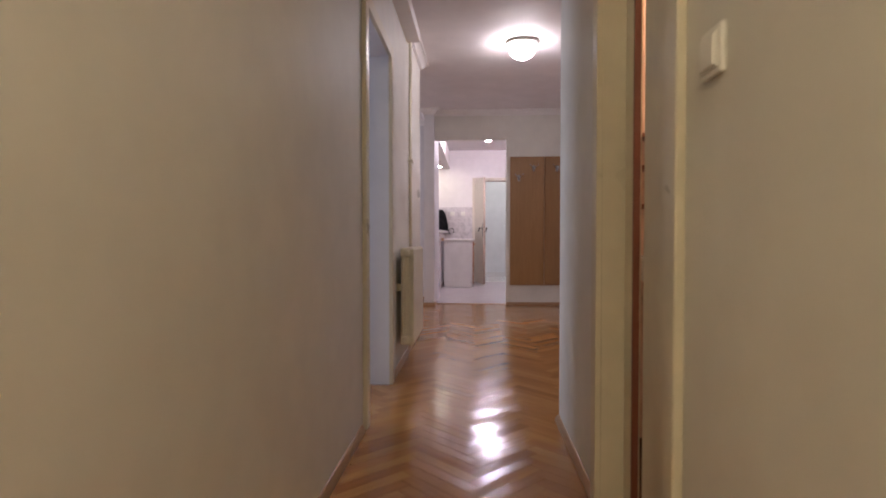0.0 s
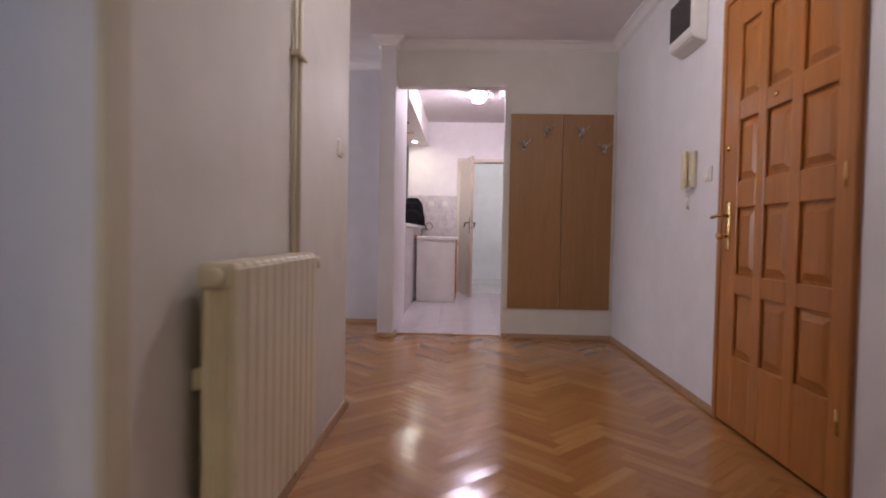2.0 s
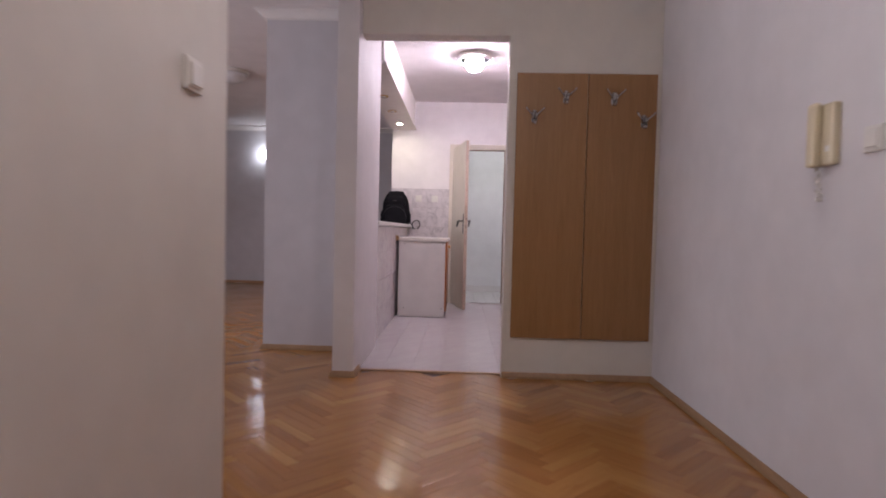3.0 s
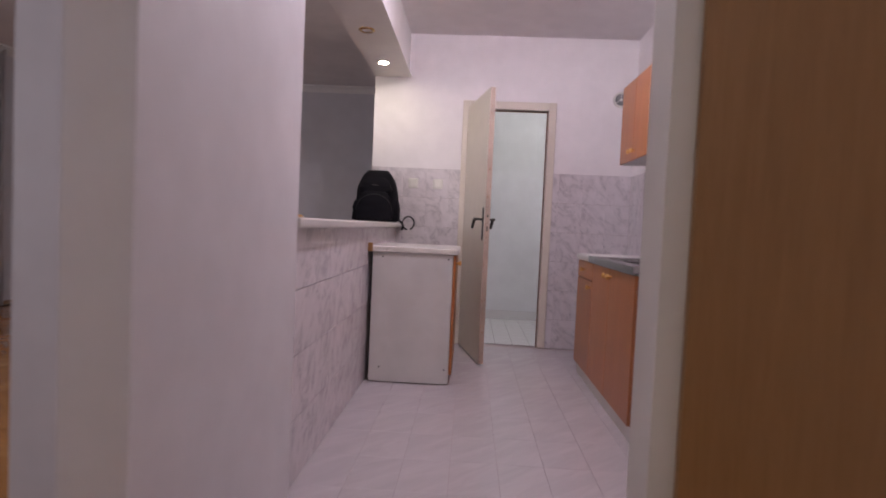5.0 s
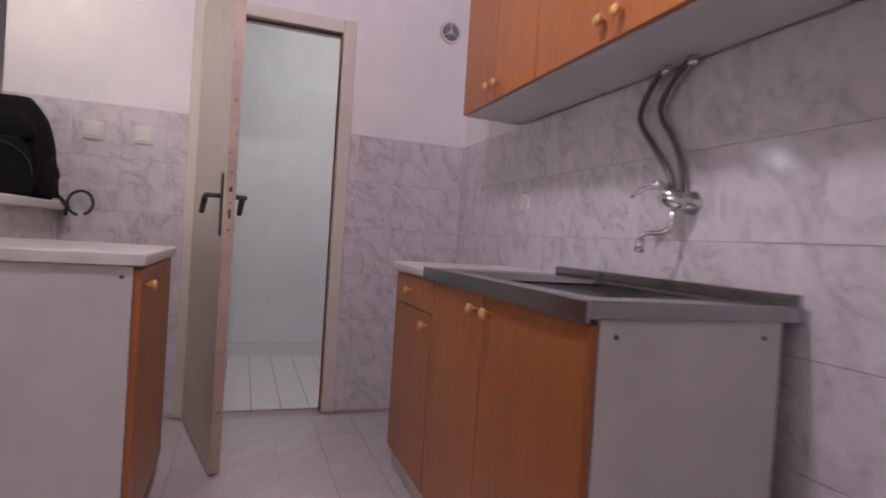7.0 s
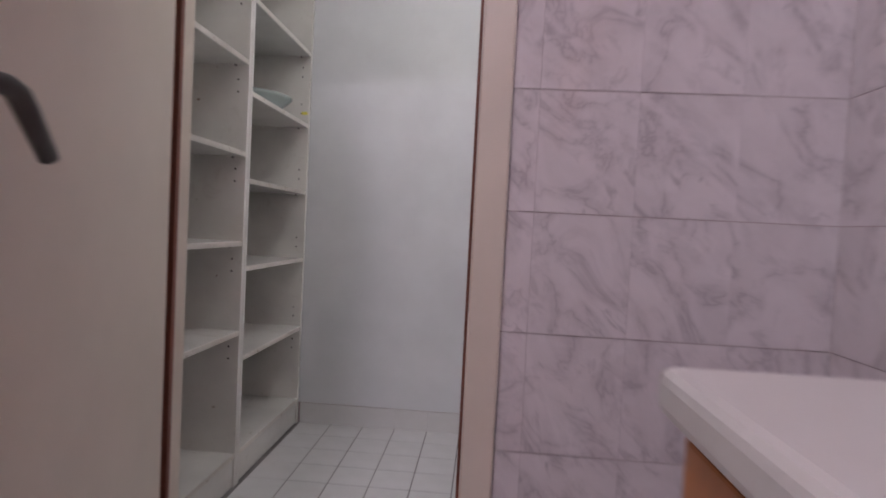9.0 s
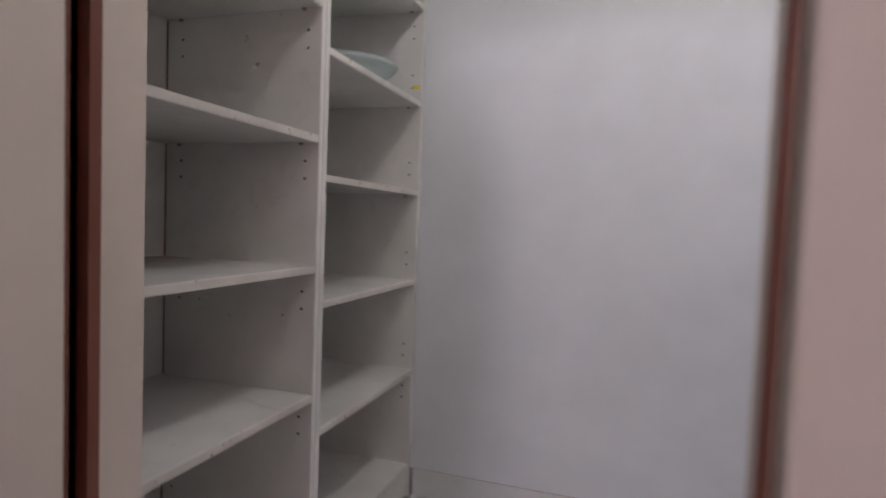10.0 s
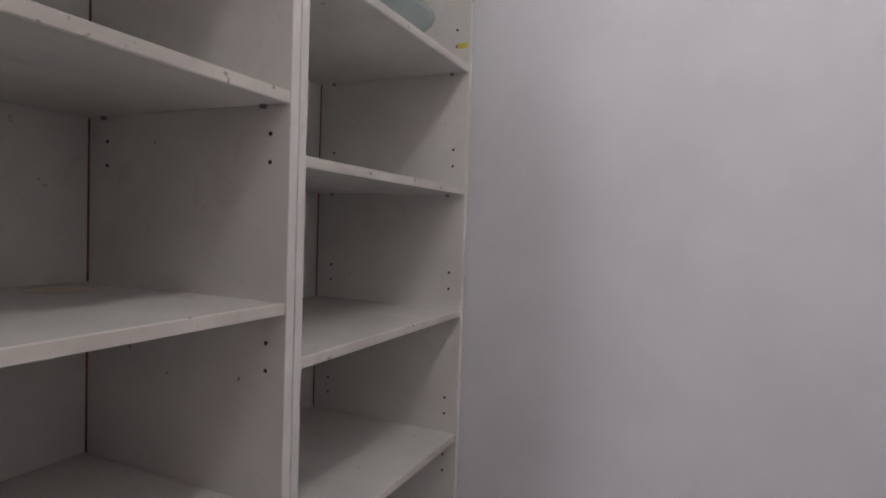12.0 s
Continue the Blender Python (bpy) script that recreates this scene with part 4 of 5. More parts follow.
def sink_block():
    x0, x1 = 2.032, 2.515
    ys = [11.195, 12.11, 12.59]
    a = thing("base_cabinet", (2.28, 12.15, 0), "narrow cherry laminate base cabinet with one drawer", "cabinet")
    # dark strip: shade in the crevice behind the fronts, put in as colour
    part("front_frame", boxes((x0 + 0.0185, ys[1] + 0.002, 0.086, x0 + 0.0222, ys[2] - 0.001, 0.814)), DARKWOOD_SHADE, a, "dark strip standing in for the shade behind the fronts")
    part("carcass", boxes((x0 + 0.0225, ys[1] + 0.002, 0.085, x1, ys[2], 0.815)), LAMW, a)
    part("plinth", boxes((x0 + 0.024, ys[1] + 0.004, 0.0, x1 - 0.02, ys[2] - 0.01, 0.084)), LAMW, a)
    dr = part("drawer_front", rounded(x0, ys[1] + 0.004, 0.7, x0 + 0.018, ys[2] - 0.002, 0.812, 0.003), CABWOOD, a)
    knob(x0, 12.37, 0.757, -1, dr)
    dr = part("door", rounded(x0, ys[1] + 0.004, 0.088, x0 + 0.018, ys[2] - 0.002, 0.693, 0.003), CABWOOD, a)
    knob(x0, ys[1] + 0.05, 0.655, -1, dr)
    b = thing("sink_cabinet", (2.28, 11.5, 0), "cherry laminate sink cabinet with two doors and a white side", "cabinet")
    part("side_panel", rounded(x0 + 0.0225, ys[0], 0.0, x1, ys[0] + 0.018, 0.824, 0.002), LAMW, b)
    # shade behind the sink doors, drawn as a dark strip
    part("front_frame", boxes((x0 + 0.0205, ys[0] + 0.0185, 0.086, x0 + 0.0222, ys[1] - 0.002, 0.813)), DARKWOOD_SHADE, b, "dark strip standing in for the shade behind the doors")
    part("carcass", boxes((x0 + 0.0225, ys[0] + 0.0185, 0.085, x1, ys[1] - 0.002, 0.814)), LAMW, b)
    part("plinth", boxes((x0 + 0.024, ys[0] + 0.019, 0.0, x1 - 0.02, ys[1] - 0.002, 0.084)), LAMW, b)
    mid = 11.685
    for p, q, k in ((ys[0] + 0.002, mid - 0.002, mid - 0.045), (mid + 0.002, ys[1] - 0.002, mid + 0.045)):
        dr = part("door", rounded(x0, p, 0.088, x0 + 0.02, q, 0.812, 0.003), CABWOOD, b, "cherry laminate door")
        knob(x0, k, 0.77, -1, dr)
    for x, z in ((x0 + 0.06, 0.79), (x1 - 0.05, 0.79), (x1 - 0.05, 0.08)):
        part("screw_cap", lathe([(0.006, 0), (0.005, -0.002)], (x, ys[0], z), "y", 10), DARKM, b)
    w = thing("worktop", (2.28, 12.15, 0.82), "white laminate worktop beside the steel sink", "worktop")
    part("slab", rounded(x0 - 0.012, 12.19, 0.817, HX1 - 0.002, ys[2] + 0.035, 0.857, 0.012, 3), LAMW, w)
    # steel sink top with a bowl, drainer and raised rim
    s = thing("sink", (2.28, 11.5, 0.82), "stainless steel sink top with bowl and drainer", "sink")
    y0, y1 = ys[0] - 0.012, 12.188
    X0, X1 = x0 - 0.014, 2.554
    bx0, bx1, by0, by1 = X0 + 0.08, X1 - 0.1, 11.29, 11.69
    z = 0.857
    bm = bmesh.new()
    for zz in (z, z - 0.006):
        o = [bm.verts.new((xx, yy, zz)) for xx, yy in ((X0, y0), (X1, y0), (X1, y1), (X0, y1))]
        i = [bm.verts.new((xx, yy, zz)) for xx, yy in ((bx0, by0), (bx1, by0), (bx1, by1), (bx0, by1))]
        for k in range(4):
            bm.faces.new((o[k], o[(k + 1) % 4], i[(k + 1) % 4], i[k]))
    bmesh.ops.recalc_face_normals(bm, faces=bm.faces[:])
    part("top", bm, STEEL, s)
    part("front_edge", rounded(X0 - 0.002, y0, z - 0.041, X0 + 0.006, y1, z + 0.003, 0.003), STEEL, s)
    part("end_edge", rounded(X0, y0 - 0.002, z - 0.032, X1, y0 + 0.006, z + 0.003, 0.003), STEEL, s)
    part("upstand", rounded(X1 - 0.012, y0, z, X1, y1, z + 0.028, 0.003), STEEL, s)
    part("bowl", boxes((bx0 - 0.003, by0, z - 0.15, bx0, by1, z - 0.006), (bx1, by0, z - 0.15, bx1 + 0.003, by1, z - 0.006), (bx0, by0 - 0.003, z - 0.15, bx1, by0, z - 0.006), (bx0, by1, z - 0.15, bx1, by1 + 0.003, z - 0.006), (bx0, by0, z - 0.153, bx1, by1, z - 0.15)), STEEL, s, "deep steel bowl")
    part("drain", lathe([(0.03, z - 0.149), (0.03, z - 0.146), (0.012, z - 0.147)], ((bx0 + bx1) / 2, (by0 + by1) / 2, 0), "z", 18), DARKM, s)
    for k in range(6):
        yy = 11.74 + k * 0.055
        part("drainer_rib", rounded(bx0, yy, z - 0.003, bx1, yy + 0.016, z + 0.0012, 0.0012), STEEL, s)
    plug = thing("sink_plug", (2.42, 11.72, z), "black rubber sink plug on the steel top", "plug")
    part("stopper", lathe([(0.024, z + 0.004), (0.026, z + 0.012), (0.012, z + 0.016), (0.01, z + 0.026), (0.004, z + 0.028)], (2.42, 11.72, 0), "z", 16), BLACKP, plug)


sink_block()


def wall_unit(y0, y1, ndoors, knobs, label):
    x0, x1, z0, z1 = 2.288, HX1 - 0.002, 1.5, 2.045
    c = thing("wall_cabinet", ((x0 + x1) / 2, (y0 + y1) / 2, z0), label, "cabinet", "wall cabinets over the sink")
    part("carcass", rounded(x0 + 0.019, y0 + 0.001, z0, x1, y1 - 0.001, z1, 0.002), LAMW, c)
    w = (y1 - y0) / ndoors
    for k in range(ndoors):
        a, b = y0 + k * w + 0.0015, y0 + (k + 1) * w - 0.0015
        d = part("door", rounded(x0, a, z0 + 0.002, x0 + 0.018, b, z1, 0.003), CABWOOD, c, "cherry laminate door")
        knob(x0, a + 0.035 if knobs[k] == "a" else b - 0.035, z0 + 0.06, -1, d)


wall_unit(11.972, 12.616, 2, "ba", "cherry laminate wall cabinet with two narrow doors")
wall_unit(11.14, 11.97, 2, "ba", "cherry laminate wall cabinet with two doors")
wall_unit(10.705, 11.138, 1, "a", "cherry laminate wall cabinet with one door and white side")


def tap():
    x = HX1
    c = thing("wall_tap", (x, 11.54, 1.07), "chrome wall-mounted lever tap with braided hoses above", "tap")
    part("flange", lathe([(0.034, 0), (0.032, -0.01), (0.022, -0.016), (0.02, -0.035)], (x, 11.54, 1.1), "x", 22), CHROME, c)
    part("body", tube(bmesh.new(), [(x - 0.028, 11.53, 1.096), (x - 0.04, 11.545, 1.1), (x - 0.055, 11.565, 1.11), (x - 0.068, 11.585, 1.125), (x - 0.072, 11.592, 1.13)], 0.024, 16, [0.018, 0.026, 0.027, 0.022, 0.008]), CHROME, c)
    part("lever", tube(bmesh.new(), [(x - 0.06, 11.575, 1.138), (x - 0.076, 11.6, 1.148), (x - 0.094, 11.628, 1.142), (x - 0.108, 11.652, 1.122), (x - 0.113, 11.66, 1.112)], 0.01, 12, [0.012, 0.014, 0.011, 0.008, 0.005]), CHROME, c)
    part("spout", tube(bmesh.new(), [(x - 0.05, 11.56, 1.085), (x - 0.05, 11.56, 1.04), (x - 0.054, 11.565, 1.022), (x - 0.07, 11.578, 1.012), (x - 0.1, 11.595, 1.01), (x - 0.112, 11.603, 1.004), (x - 0.116, 11.606, 0.99)], 0.0075, 12), CHROME, c)
    part("nozzle", lathe([(0.009, 0.994), (0.014, 0.988), (0.0145, 0.958), (0.01, 0.955)], (x - 0.116, 11.606, 0), "z", 16), CHROME, c)
    part("indicator", lathe([(0.005, 0), (0.0045, -0.002)], (x - 0.088, 11.6, 1.152), "x", 10), mat_plain("red_dot", (0.6, 0.05, 0.04), 0.4), c)
    for k, line in enumerate((((11.575, 1.11), (11.6, 1.18), (11.675, 1.27), (11.735, 1.34), (11.742, 1.39), (11.7, 1.45), (11.641, 1.5)), ((11.55, 1.11), (11.56, 1.2), (11.6, 1.28), (11.65, 1.345), (11.658, 1.395), (11.607, 1.455), (11.54, 1.5)))):
        pts = []
        for j in range(len(line) - 1):
            p0, p1, p2, p3 = (line[max(0, min(len(line) - 1, j + q))] for q in (-1, 0, 1, 2))
            for m in range(5):
                u = m / 5
                q = [0.5 * (2 * b + (c_ - a) * u + (2 * a - 5 * b + 4 * c_ - d) * u * u + (3 * b - a - 3 * c_ + d) * u ** 3) for a, b, c_, d in zip(p0, p1, p2, p3)]
                pts.append((x - 0.036 + 0.004 * k, q[0], q[1]))
        pts.append((x - 0.036, line[-1][0], line[-1][1]))
        part("hose", tube(bmesh.new(), pts, 0.0088, 10), HOSE, c, "braided steel hose")
        part("nut", lathe([(0.014, 1.475), (0.015, 1.48), (0.015, 1.497)], (pts[-1][0], pts[-1][1], 0), "z", 6), CHROME, c)


tap()
wall_switch((HX1, 10.9, 0.633), "-x", "cream double-pole wall socket low on the tiles", "socket", 0.08, CREAMP, "kitchen sockets")
wall_switch((HX1, 10.77, 1.148), "-x", "cream kitchen switch on the tiles", "rocker", 0.084, CREAMP)
wall_switch((HX1, 10.65, 1.146), "-x", "cream wall socket beside the switch", "socket", 0.08, CREAMP, "kitchen sockets")
wall_switch((HX1, 12.52, 1.145), "-x", "small white wall socket over the worktop", "socket", 0.07, PLASTIC, "kitchen sockets")
wall_switch((0.735, KY1, 1.364), "-y", "white light switch on the tiles by the bar", size=0.085, group="pantry switches")
wall_switch((0.946, KY1, 1.364), "-y", "white light switch on the tiles by the pantry door", size=0.085, group="pantry switches")
v = thing("air_vent", (2.455, KY1, 2.1), "round grey plastic air vent in the wall", "vent")
part("rim", lathe([(0.064, 0.009), (0.064, -0.006), (0.058, -0.012), (0.05, -0.006), (0.048, 0.0)], (2.455, KY1, 2.133), "y", 32), PLASTIC, v)
part("grille", lathe([(0.049, -0.0005), (0.049, -0.003), (0.01, -0.0035)], (2.455, KY1, 2.133), "y", 24), mat_plain("vent_grey", (0.2, 0.2, 0.2), 0.6, 0, 0.3, 500), v, "dark grey mesh grille")
part("hub", lathe([(0.011, -0.003), (0.01, -0.009), (0.004, -0.01)], (2.455, KY1, 2.133), "y", 14), PLASTIC, v)
for k in range(3):
    a = math.pi / 2 + k * 2 * math.pi / 3
    part("spoke", tube(bmesh.new(), [(2.455 + r_ * math.cos(a), KY1 - 0.006, 2.133 + r_ * math.sin(a)) for r_ in (0.008, 0.05)], 0.0022, 6), PLASTIC, v)


def backpack():
    """Soft black rucksack leaning on the wall end of the bar."""
    cx, cy, z0 = 0.462, 13.11, 1.019
    b = thing("backpack", (cx, cy, z0), "black nylon backpack standing on the bar top", "backpack")

    def pod(name, ox, oy, oz, w, d, h, mat, parent, label="", round_top=0.75):
        bm = bmesh.new()
        nu, nv = 28, 14
        rings = []
        for j in range(nv + 1):
            t = j / nv
            k = (1 - max(0, (t - 0.45) / 0.55) ** 2.4 * round_top) * (0.9 + 0.1 * math.sin(math.pi * min(1, t * 2.5)))
            kd = (1 - max(0, (t - 0.3) / 0.7) ** 2 * 0.55) * (0.92 + 0.08 * math.sin(math.pi * t))
            ring = []
            for i in range(nu):
                a = 2 * math.pi * i / nu
                c, s = math.cos(a), math.sin(a)
                p = 0.55
                xx = math.copysign(abs(c) ** p, c) * w / 2 * k
                yy = math.copysign(abs(s) ** p, s) * d / 2 * kd
                wob = 0.006 * noise.noise(Vector((xx * 9 + ox, yy * 9, t * 5)))
                ring.append(bm.verts.new((cx + ox + xx + wob, cy + oy + yy + wob, z0 + oz + t * h + wob * 0.5)))
            rings.append(ring)
        for p, q in zip(rings, rings[1:]):
            for i in range(nu):
                bm.faces.new((p[i], p[(i + 1) % nu], q[(i + 1) % nu], q[i])).smooth = True
        bm.faces.new(rings[0][::-1])
        bm.faces.new(rings[-1])
        return part(name, bm, mat, parent, label)
    body = pod("body", 0, 0.03, 0.004, 0.375, 0.22, 0.415, FABRIC, b, round_top=0.5)
    fr = pod("front_pocket", 0, -0.09, 0.012, 0.3, 0.09, 0.23, FABRIC, b, round_top=0.35)
    pod("upper_pocket", 0, -0.065, 0.235, 0.27, 0.08, 0.12, FABRIC, b, round_top=0.5)
    pod("side_pocket", 0.165, 0.01, 0.01, 0.06, 0.15, 0.17, FABRIC, b)
    pod("side_pocket", -0.165, 0.01, 0.01, 0.06, 0.15, 0.17, FABRIC, b)
    part("top_handle", tube(bmesh.new(), [(cx - 0.04, cy + 0.06, z0 + 0.395), (cx - 0.03, cy + 0.06, z0 + 0.42), (cx + 0.03, cy + 0.06, z0 + 0.42), (cx + 0.04, cy + 0.06, z0 + 0.395)], 0.008, 8), STRAP, b, "webbing carry handle")
    part("zip", tube(bmesh.new(), [(cx + 0.145 * math.cos(a), cy - 0.125, z0 + 0.09 + 0.13 * math.sin(a)) for a in (math.pi * k / 16 for k in range(17))], 0.003, 6), STRAP, fr, "dark zip")
    part("emblem", rounded(cx - 0.022, cy - 0.112, z0 + 0.292, cx + 0.022, cy - 0.106, z0 + 0.297, 0.001), DARKM, b, "small grey emblem bar")
    loop = []
    for k in range(25):
        a = -1.2 + 2 * math.pi * k / 26
        loop.append((cx + 0.252 + 0.05 * math.cos(a), cy + 0.15 + 0.012 * math.sin(a), z0 + 0.0 + 0.055 * math.sin(a)))
    bm = tube(bmesh.new(), loop, 0.007, 8)
    part("strap", bm, STRAP, b, "looped webbing strap")
    part("strap_end", tube(bmesh.new(), [(cx + 0.15, cy + 0.08, z0 + 0.05), (cx + 0.19, cy + 0.1, z0 + 0.012), (cx + 0.212, cy + 0.11, z0 - 0.02), (cx + 0.205, cy + 0.112, z0 - 0.06)], 0.009, 8), STRAP, b, "hanging strap end")


backpack()
dish = thing("wooden_coaster", (0.5, 10.72, 1.018), "small flat brown wooden piece on the bar top", "coaster")
part("plate", lathe([(0.05, 1.0185), (0.065, 1.02), (0.067, 1.026), (0.06, 1.03), (0.03, 1.028)], (0.5, 10.72, 0), "z", 24), KNOB, dish)


# ---- pantry ----
def shelving(y0, y1, zs, name_label, holes):
    x0, x1, top = PX0 + 0.012, 1.042, 2.3
    c = thing("shelving_unit", ((x0 + x1) / 2, (y0 + y1) / 2, 0), name_label, "shelving", "pantry shelving")
    part("back_panel", boxes((PX0 + 0.003, y0, 0.0, PX0 + 0.011, y1, top)), SHELFW, c)
    for a, b in ((y0, y0 + 0.018), (y1 - 0.018, y1)):
        u = part("upright", rounded(x0, a, 0, x1, b, top, 0.0015), SHELFW, c)
        s = a - 0.0006 if a > y0 else b
        for z in holes:
            for x in (x0 + 0.05, x1 - 0.037):
                for dz in (0, 0.042):
                    part("pin_hole", lathe([(0.0036, 0), (0.0033, 0.0007)], (x, s, z + dz), "y", 8), DARKHOLE, u)
    # thin dark strip drawn for the shade in the back joint
    part("back_gap", boxes((x0 - 0.0005, y1 - 0.0205, 0.02, x0 + 0.002, y1 - 0.0178, top)), DARKWOOD_SHADE, c, "dark strip standing in for the shaded joint along the back")
    for z in zs:
        s = part("shelf", rounded(x0, y0 + 0.0185, z - 0.018, x1 - 0.004, y1 - 0.0185, z, 0.0015), SHELFW, c)
        part("front_edge", rounded(x1 - 0.004, y0 + 0.0185, z - 0.0175, x1 - 0.002, y1 - 0.0185, z - 0.0005, 0.0008), EDGEW, s, "worn greyish edge band")
        for yy in (y0 + 0.022, y1 - 0.03):
            for x in (x0 + 0.05, x1 - 0.045):
                part("shelf_pin", rounded(x - 0.004, yy, z - 0.025, x + 0.004, yy + 0.008, z - 0.0182, 0.001), STEEL, s)
    part("plinth", rounded(x1 - 0.02, y0 + 0.019, 0, x1 - 0.008, y1 - 0.019, 0.1, 0.001), SHELFW, c)


shelving(13.456, 14.104, (0.123, 0.56, 0.874, 1.185, 1.5, 1.81, 2.11), "white laminate shelving unit with worn empty shelves", (0.46, 0.768, 1.082, 1.39, 1.69))
shelving(14.106, 14.772, (0.12, 0.462, 0.784, 1.096, 1.403, 1.73, 2.05), "white laminate shelving unit with a glass bowl on one shelf", (0.36, 0.51, 0.835, 1.15, 1.452, 1.62))
tm = thing("tape_mark", (0.68, 13.98, 0.874), "brown rest of adhesive tape on a pantry shelf", "tape")
part("film", lathe([(0.048, 0.8743), (0.046, 0.8748), (0.02, 0.875)], (0.68, 13.98, 0), "z", 22), mat_plain("brown_tape", (0.5, 0.42, 0.32), 0.5, 0, 0.15, 60), tm)
g = thing("glass_bowl", (0.84, 14.52, 1.403), "shallow pale green glass bowl on the pantry shelf", "bowl")
part("bowl", lathe([(0.06, 1.4035), (0.07, 1.405), (0.13, 1.429), (0.175, 1.467), (0.182, 1.477), (0.178, 1.479), (0.128, 1.437), (0.065, 1.412)], (0.845, 14.54, 0), "z", 36), GLASS, g)
st = thing("sticker", (1.02, 14.753, 1.44), "small yellow paper sticker on the shelving upright", "sticker")
part("paper", boxes((1.006, 14.7532, 1.446, 1.034, 14.7538, 1.46)), YELLOW, st)
pb = setting("baseboard_pantry", boxes((PX0, FY - 0.004, 0, HX1, FY - 0.0005, 0.095)), GROUT, "white tile skirting in the pantry", "baseboard")

# ---- living room ----
radiator(LX0 + 0.04, 12.8, 13.65, 0.2, 0.95, 14, 1, "white column radiator on the living room wall")
lp_ = thing("heating_pipes", (LX0 + 0.03, 13.9, 0), "pair of painted heating pipes in the living room", "pipes")
for y in (13.85, 13.97):
    part("pipe", tube(bmesh.new(), [(LX0 + 0.03, y, 0), (LX0 + 0.03, y, HC)], 0.016, 10), WALL_L, lp_)
part("branch", tube(bmesh.new(), [(LX0 + 0.085, 13.65, 0.92), (LX0 + 0.06, 13.75, 0.92), (LX0 + 0.03, 13.85, 0.92)], 0.012, 8), WALL_L, lp_)

# ---- pieces: tiles and parquet ----
def piece(name, me, parent, loc, rot=0.0):
    ob = bpy.data.objects.new(name, me)
    scene.collection.objects.link(ob)
    ob.parent = parent
    ob.location = loc
    ob.rotation_euler = (0, 0, rot)
    return ob


def tile_mesh(name, w, d, h, mat, g=0.0012, r=0.0012):
    bm = bmesh.new()
    vs = box(bm, -w / 2 + g, -d / 2 + g * 0.7, -0.004, w / 2 - g, d / 2 - g * 0.7, h - r)
    top = bm.faces[:][1]
    new_f = bmesh.ops.inset_individual(bm, faces=[top], thickness=r, depth=0)
    for v_ in top.verts:
        v_.co.z = h
    return to_mesh(name, bm, mat)


def wall_tile_mesh(name, w, h, face, mat, g=0.001, r=0.0015, t=0.008):
    """An upright tile whose glazed side looks along face."""
    bm = bmesh.new()
    box(bm, -w / 2 + g * 0.25, -h / 2 + g, -0.002, w / 2 - g * 0.25, h / 2 - g, t - r)
    top = bm.faces[:][1]
    bmesh.ops.inset_individual(bm, faces=[top], thickness=r, depth=0)
    for v_ in top.verts:
        v_.co.z = t
    m = {"-x": Matrix(((0, 0, -1), (1, 0, 0), (0, 1, 0))), "+x": Matrix(((0, 0, 1), (1, 0, 0), (0, 1, 0))), "-y": Matrix(((1, 0, 0), (0, 0, -1), (0, 1, 0)))}[face]
    bm.transform(m.to_4x4())
    bmesh.ops.recalc_face_normals(bm, faces=bm.faces[:])
    return to_mesh(name, bm, mat)


# kitchen wall tiles 0.20 x 0.25
EAST = bpy.data.objects["wall_kitchen_east"]
NORTH = bpy.data.objects["wall_kitchen_north"]
RH, RW = 0.249, 0.199


def tile_run(parent, face, fixed, a, b, rows_, start):
    """Tiles of one wall between a and b, the cut ones at the ends."""
    cache = {}
    p = start
    while p > a:
        p -= RW
    while p < b:
        lo, hi = max(p, a), min(p + RW, b)
        w = round(hi - lo, 3)
        if w > 0.012:
            if w not in cache:
                cache[w] = wall_tile_mesh("tile", w, RH, face, TILE_W)
            for k in range(rows_):
                c, z = (lo + hi) / 2, RH * (k + 0.5)
                piece("tile", cache[w], parent, (fixed, c, z) if "x" in face else (c, fixed, z))
        p += RW


tile_run(EAST, "-x", HX1 + 0.008, 9.9, KY1, 6, 11.166)
tile_run(NORTH, "-y", KY1 + 0.008, 0.37, 1.15, 6, 0.846)
tile_run(NORTH, "-y", KY1 + 0.008, 1.922, HX1, 6, 1.978)
tile_run(BAR, "+x", 0.598, 10.4, KY1, 4, 11.85 - 1.4)
setting("grout_east", boxes((HX1 + 0.003, 9.9, 0, HX1 + 0.0095, KY1 + 0.005, 6 * RH)), GROUT, "grey grout behind the wall tiles", "grout")
setting("grout_north", boxes((0.371, KY1 + 0.003, 0, 1.15, KY1 + 0.0095, 6 * RH), (1.922, KY1 + 0.003, 0, HX1 + 0.002, KY1 + 0.0095, 6 * RH)), GROUT, "grey grout behind the wall tiles", "grout")

# kitchen floor tiles
me = tile_mesh("tile", 0.2, 0.3, 0.0, TILE_F, 0.0009, 0.001)
for i in range(0, 12):
    for j in range(0, 13):
        x, y = 0.4 + 0.2 * (i + 0.5), 9.674 + 0.3 * (j + 0.5)
        if 0.5 < x < 2.66 and y < KY1 + 0.02:
            piece("tile", me, KFLOOR, (x, y, 0.0))
me = tile_mesh("tile", 0.152, 0.152, 0.0, TILE_P, 0.0022)
for i in range(0, 11):
    for j in range(0, 9):
        x, y = 1.05 + 0.152 * (i + 0.5), FY - 0.152 * (j + 0.5)
        if y > KY1 + 0.05:
            piece("tile", me, PFLOOR, (x, y, 0.0))
me = wall_tile_mesh("tile", 0.152, 0.095, "-y", TILE_P, 0.0008, 0.001, 0.006)
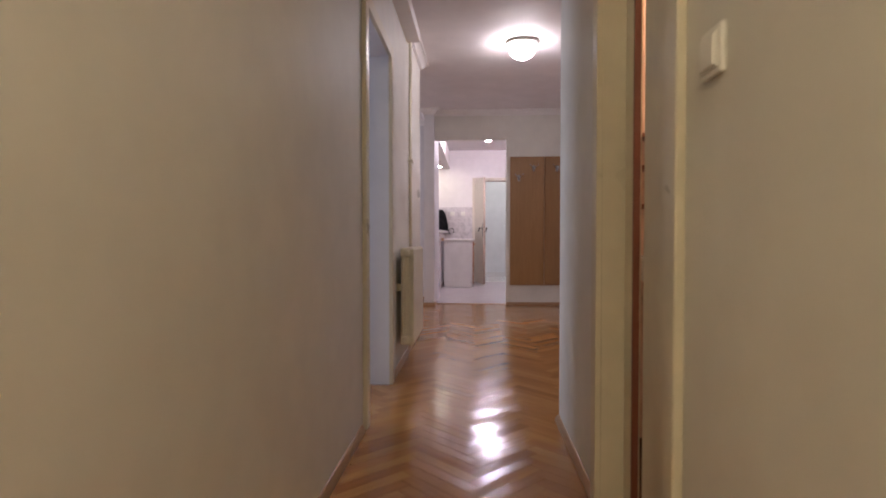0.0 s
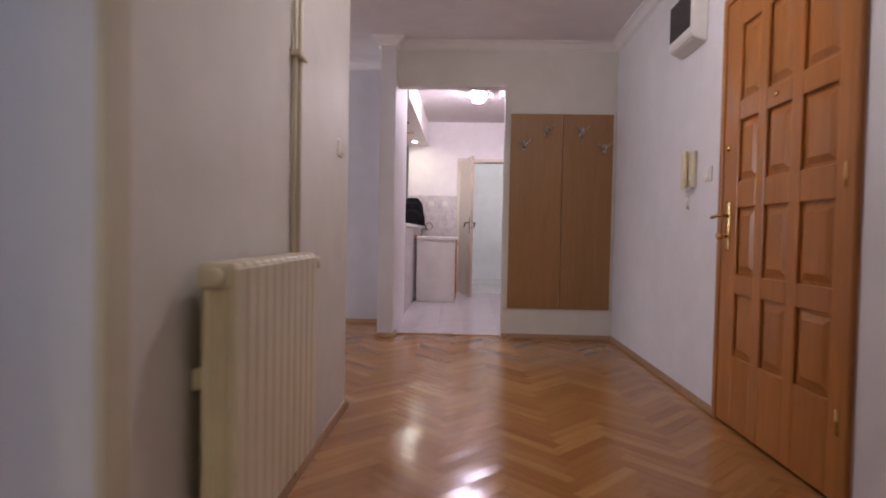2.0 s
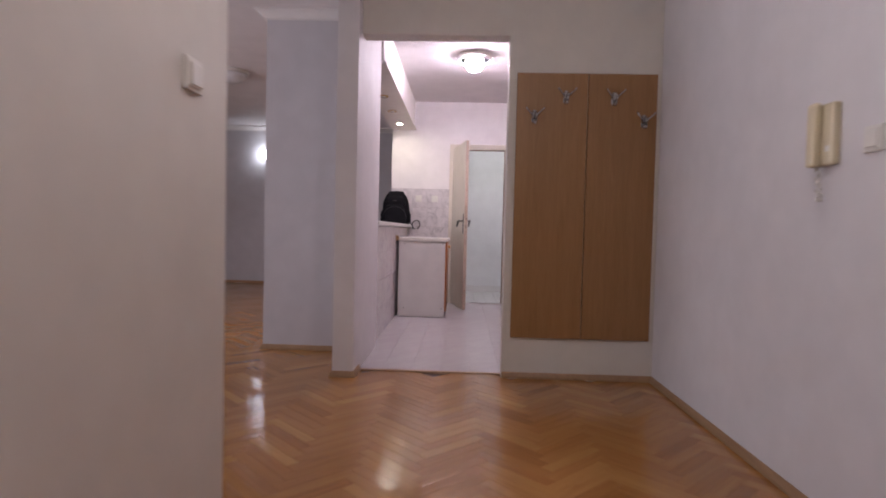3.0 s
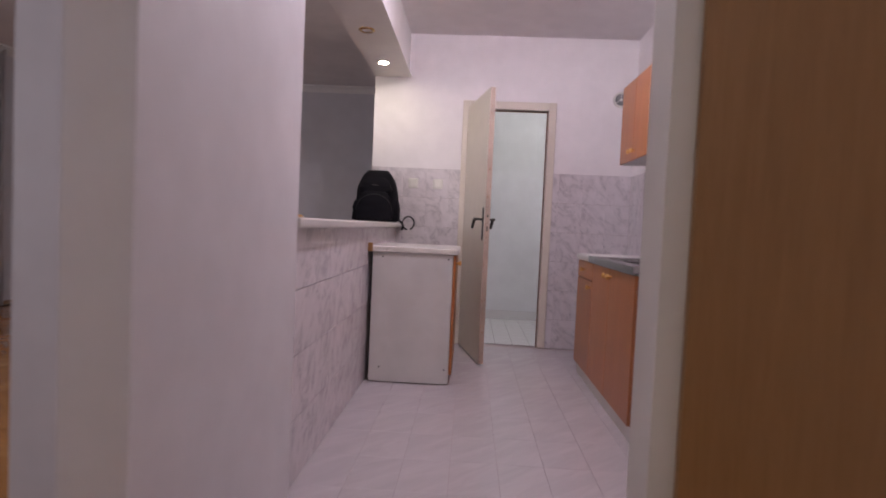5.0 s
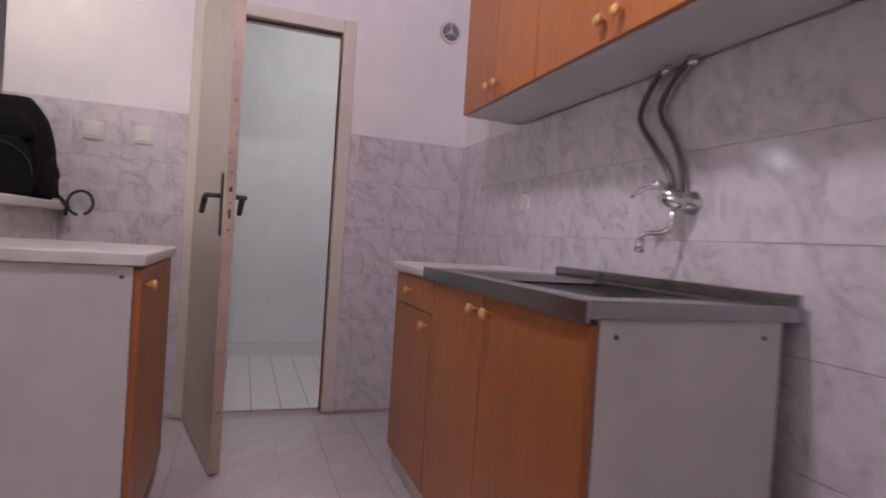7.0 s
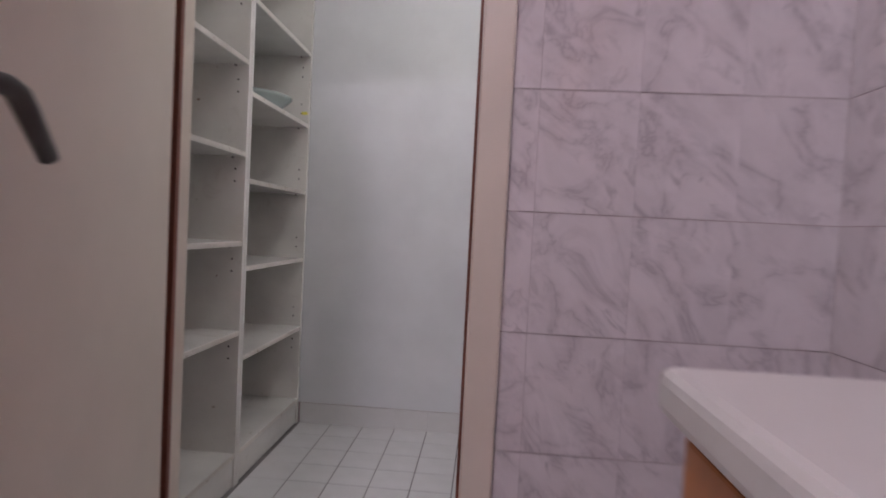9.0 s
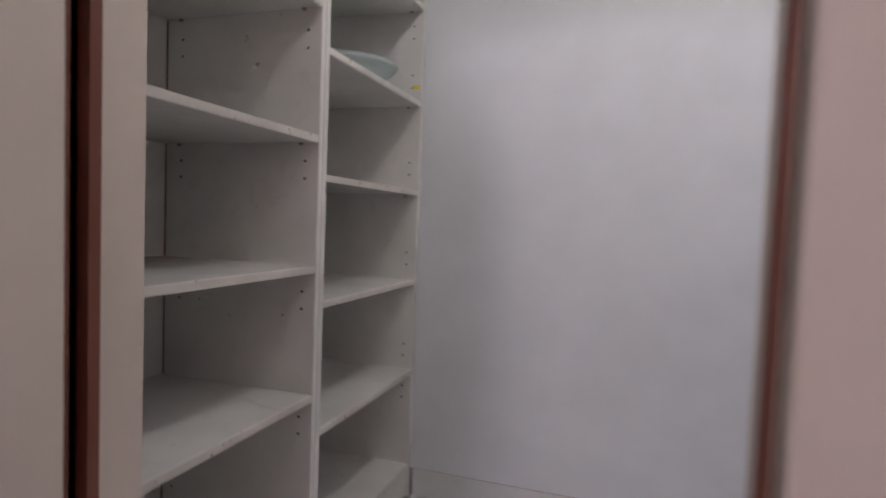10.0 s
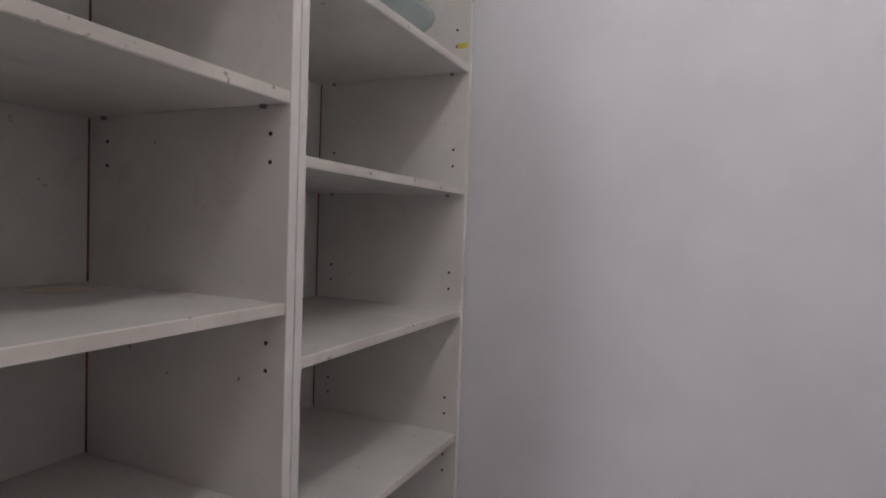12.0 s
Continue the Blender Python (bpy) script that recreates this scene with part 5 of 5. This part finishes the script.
for i in range(0, 11):
    piece("tile", me, pb, (1.05 + 0.152 * (i + 0.5), FY - 0.004, 0.0475))

# herringbone parquet: strips 0.06 x 0.36 laid at 45 degrees
SW, SL = 0.06, 0.36
PARQUET = setting("parquet_field", boxes((HX0, 4.9, -0.0072, HX0 + 0.01, 4.91, -0.0071)), SUB, "varnished oak herringbone parquet of the hall", "parquet")


def strip_bm(bm, cx, cy, ang, uv):
    g, r, h = 0.0003, 0.001, 0.0
    c, s = math.cos(ang), math.sin(ang)

    def at(u, w, z):
        return bm.verts.new((cx + u * c - w * s, cy + u * s + w * c, z))
    L, W = SL / 2 - g, SW / 2 - g
    tu, tw = (random.uniform(-0.00032, 0.00032) for _k in (0, 1))
    lo = [at(u, w, -0.006) for u, w in ((-L, -W), (L, -W), (L, W), (-L, W))]
    mid = [at(u, w, h - r * 0.5) for u, w in ((-L, -W), (L, -W), (L, W), (-L, W))]
    top = [at(u, w, h + (tu if u > 0 else -tu) + (0.35 * tw if w > 0 else -0.35 * tw)) for u, w in ((-L + r, -W + r), (L - r, -W + r), (L - r, W - r), (-L + r, W - r))]
    o = (random.random() * 9, random.random() * 9)
    for a, b in ((lo, mid), (mid, top)):
        for k in range(4):
            bm.faces.new((a[k], a[(k + 1) % 4], b[(k + 1) % 4], b[k]))
    f = bm.faces.new(top)
    for lp2, (u, w) in zip(f.loops, ((-L, -W), (L, -W), (L, W), (-L, W))):
        lp2[uv].uv = (u + o[0], w + o[1])


def strips():
    """Centres and angles of the herringbone over the plan."""
    n = round(SL / SW)
    q = math.radians(45)
    c, s = math.cos(q), math.sin(q)
    for i in range(-140, 220):
        for j in range(-30, 60):
            # one across and one upright strip of each step
            for kind in (0, 1):
                if kind == 0:
                    u, v_ = i * SW + j * SL * 2, i * SW
                    uu, vv, a = u + SL / 2, v_ + SW / 2, 0.0
                else:
                    u, v_ = i * SW + j * SL * 2 + SL, i * SW
                    uu, vv, a = u + SW / 2, v_ - SL + SW + SL / 2, math.pi / 2
                yield uu * c - vv * s + 1.2, uu * s + vv * c + 6.0, a + q


def inside(x, y):
    if HX0 - 0.1 < x < CX1 + 0.08 and 0.35 < y < 4.9:
        return True
    if HX0 - 0.1 < x < HX1 + 0.08 and 4.8 < y < 9.64:
        return not (x > 0.6 and y > 9.6) or x > 1.6 or y < 9.63
    if LX0 < x < 0.7 and 7.42 < y < 10.4:
        return True
    if LX0 < x < 0.46 and y >= 10.4 and y < LY:
        return True
    return -2.3 < x < 0.66 and 3.0 < y < 7.4


near_mesh = []
for k in range(24):
    bm = bmesh.new()
    uv = bm.loops.layers.uv.new("UVMap")
    strip_bm(bm, 0, 0, 0, uv)
    near_mesh.append(to_mesh("strip", bm, PARQ))
bm = bmesh.new()
uv = bm.loops.layers.uv.new("UVMap")
count = 0
for x, y, a in strips():
    if not inside(x, y):
        continue
    if HX0 < x < HX1 and 5.55 < y < 8.7 and count < 300:
        piece("strip", near_mesh[(count * 7) % 24], PARQUET, (x, y, 0), a)
        count += 1
    else:
        strip_bm(bm, x, y, a, uv)
# strips are cut off at the threshold and under the pillar
for co, no, hit in (((0.6, 0, 0), (1, 0, 0), lambda v: v.co.x > 0.6 and v.co.y > 9.9), ((0, 9.652, 0), (0, 1, 0), lambda v: v.co.x > 0.6 and v.co.y > 9.652)):
    fs = {f for v in bm.verts if hit(v) for f in v.link_faces}
    geom = list(fs) + list({e for f in fs for e in f.edges}) + list({v for f in fs for v in f.verts})
    bmesh.ops.bisect_plane(bm, geom=geom, plane_co=co, plane_no=no, clear_outer=True)
rest = part("strips", bm, PARQ_J, PARQUET)
tagged(rest, "", "", "", "stuff")
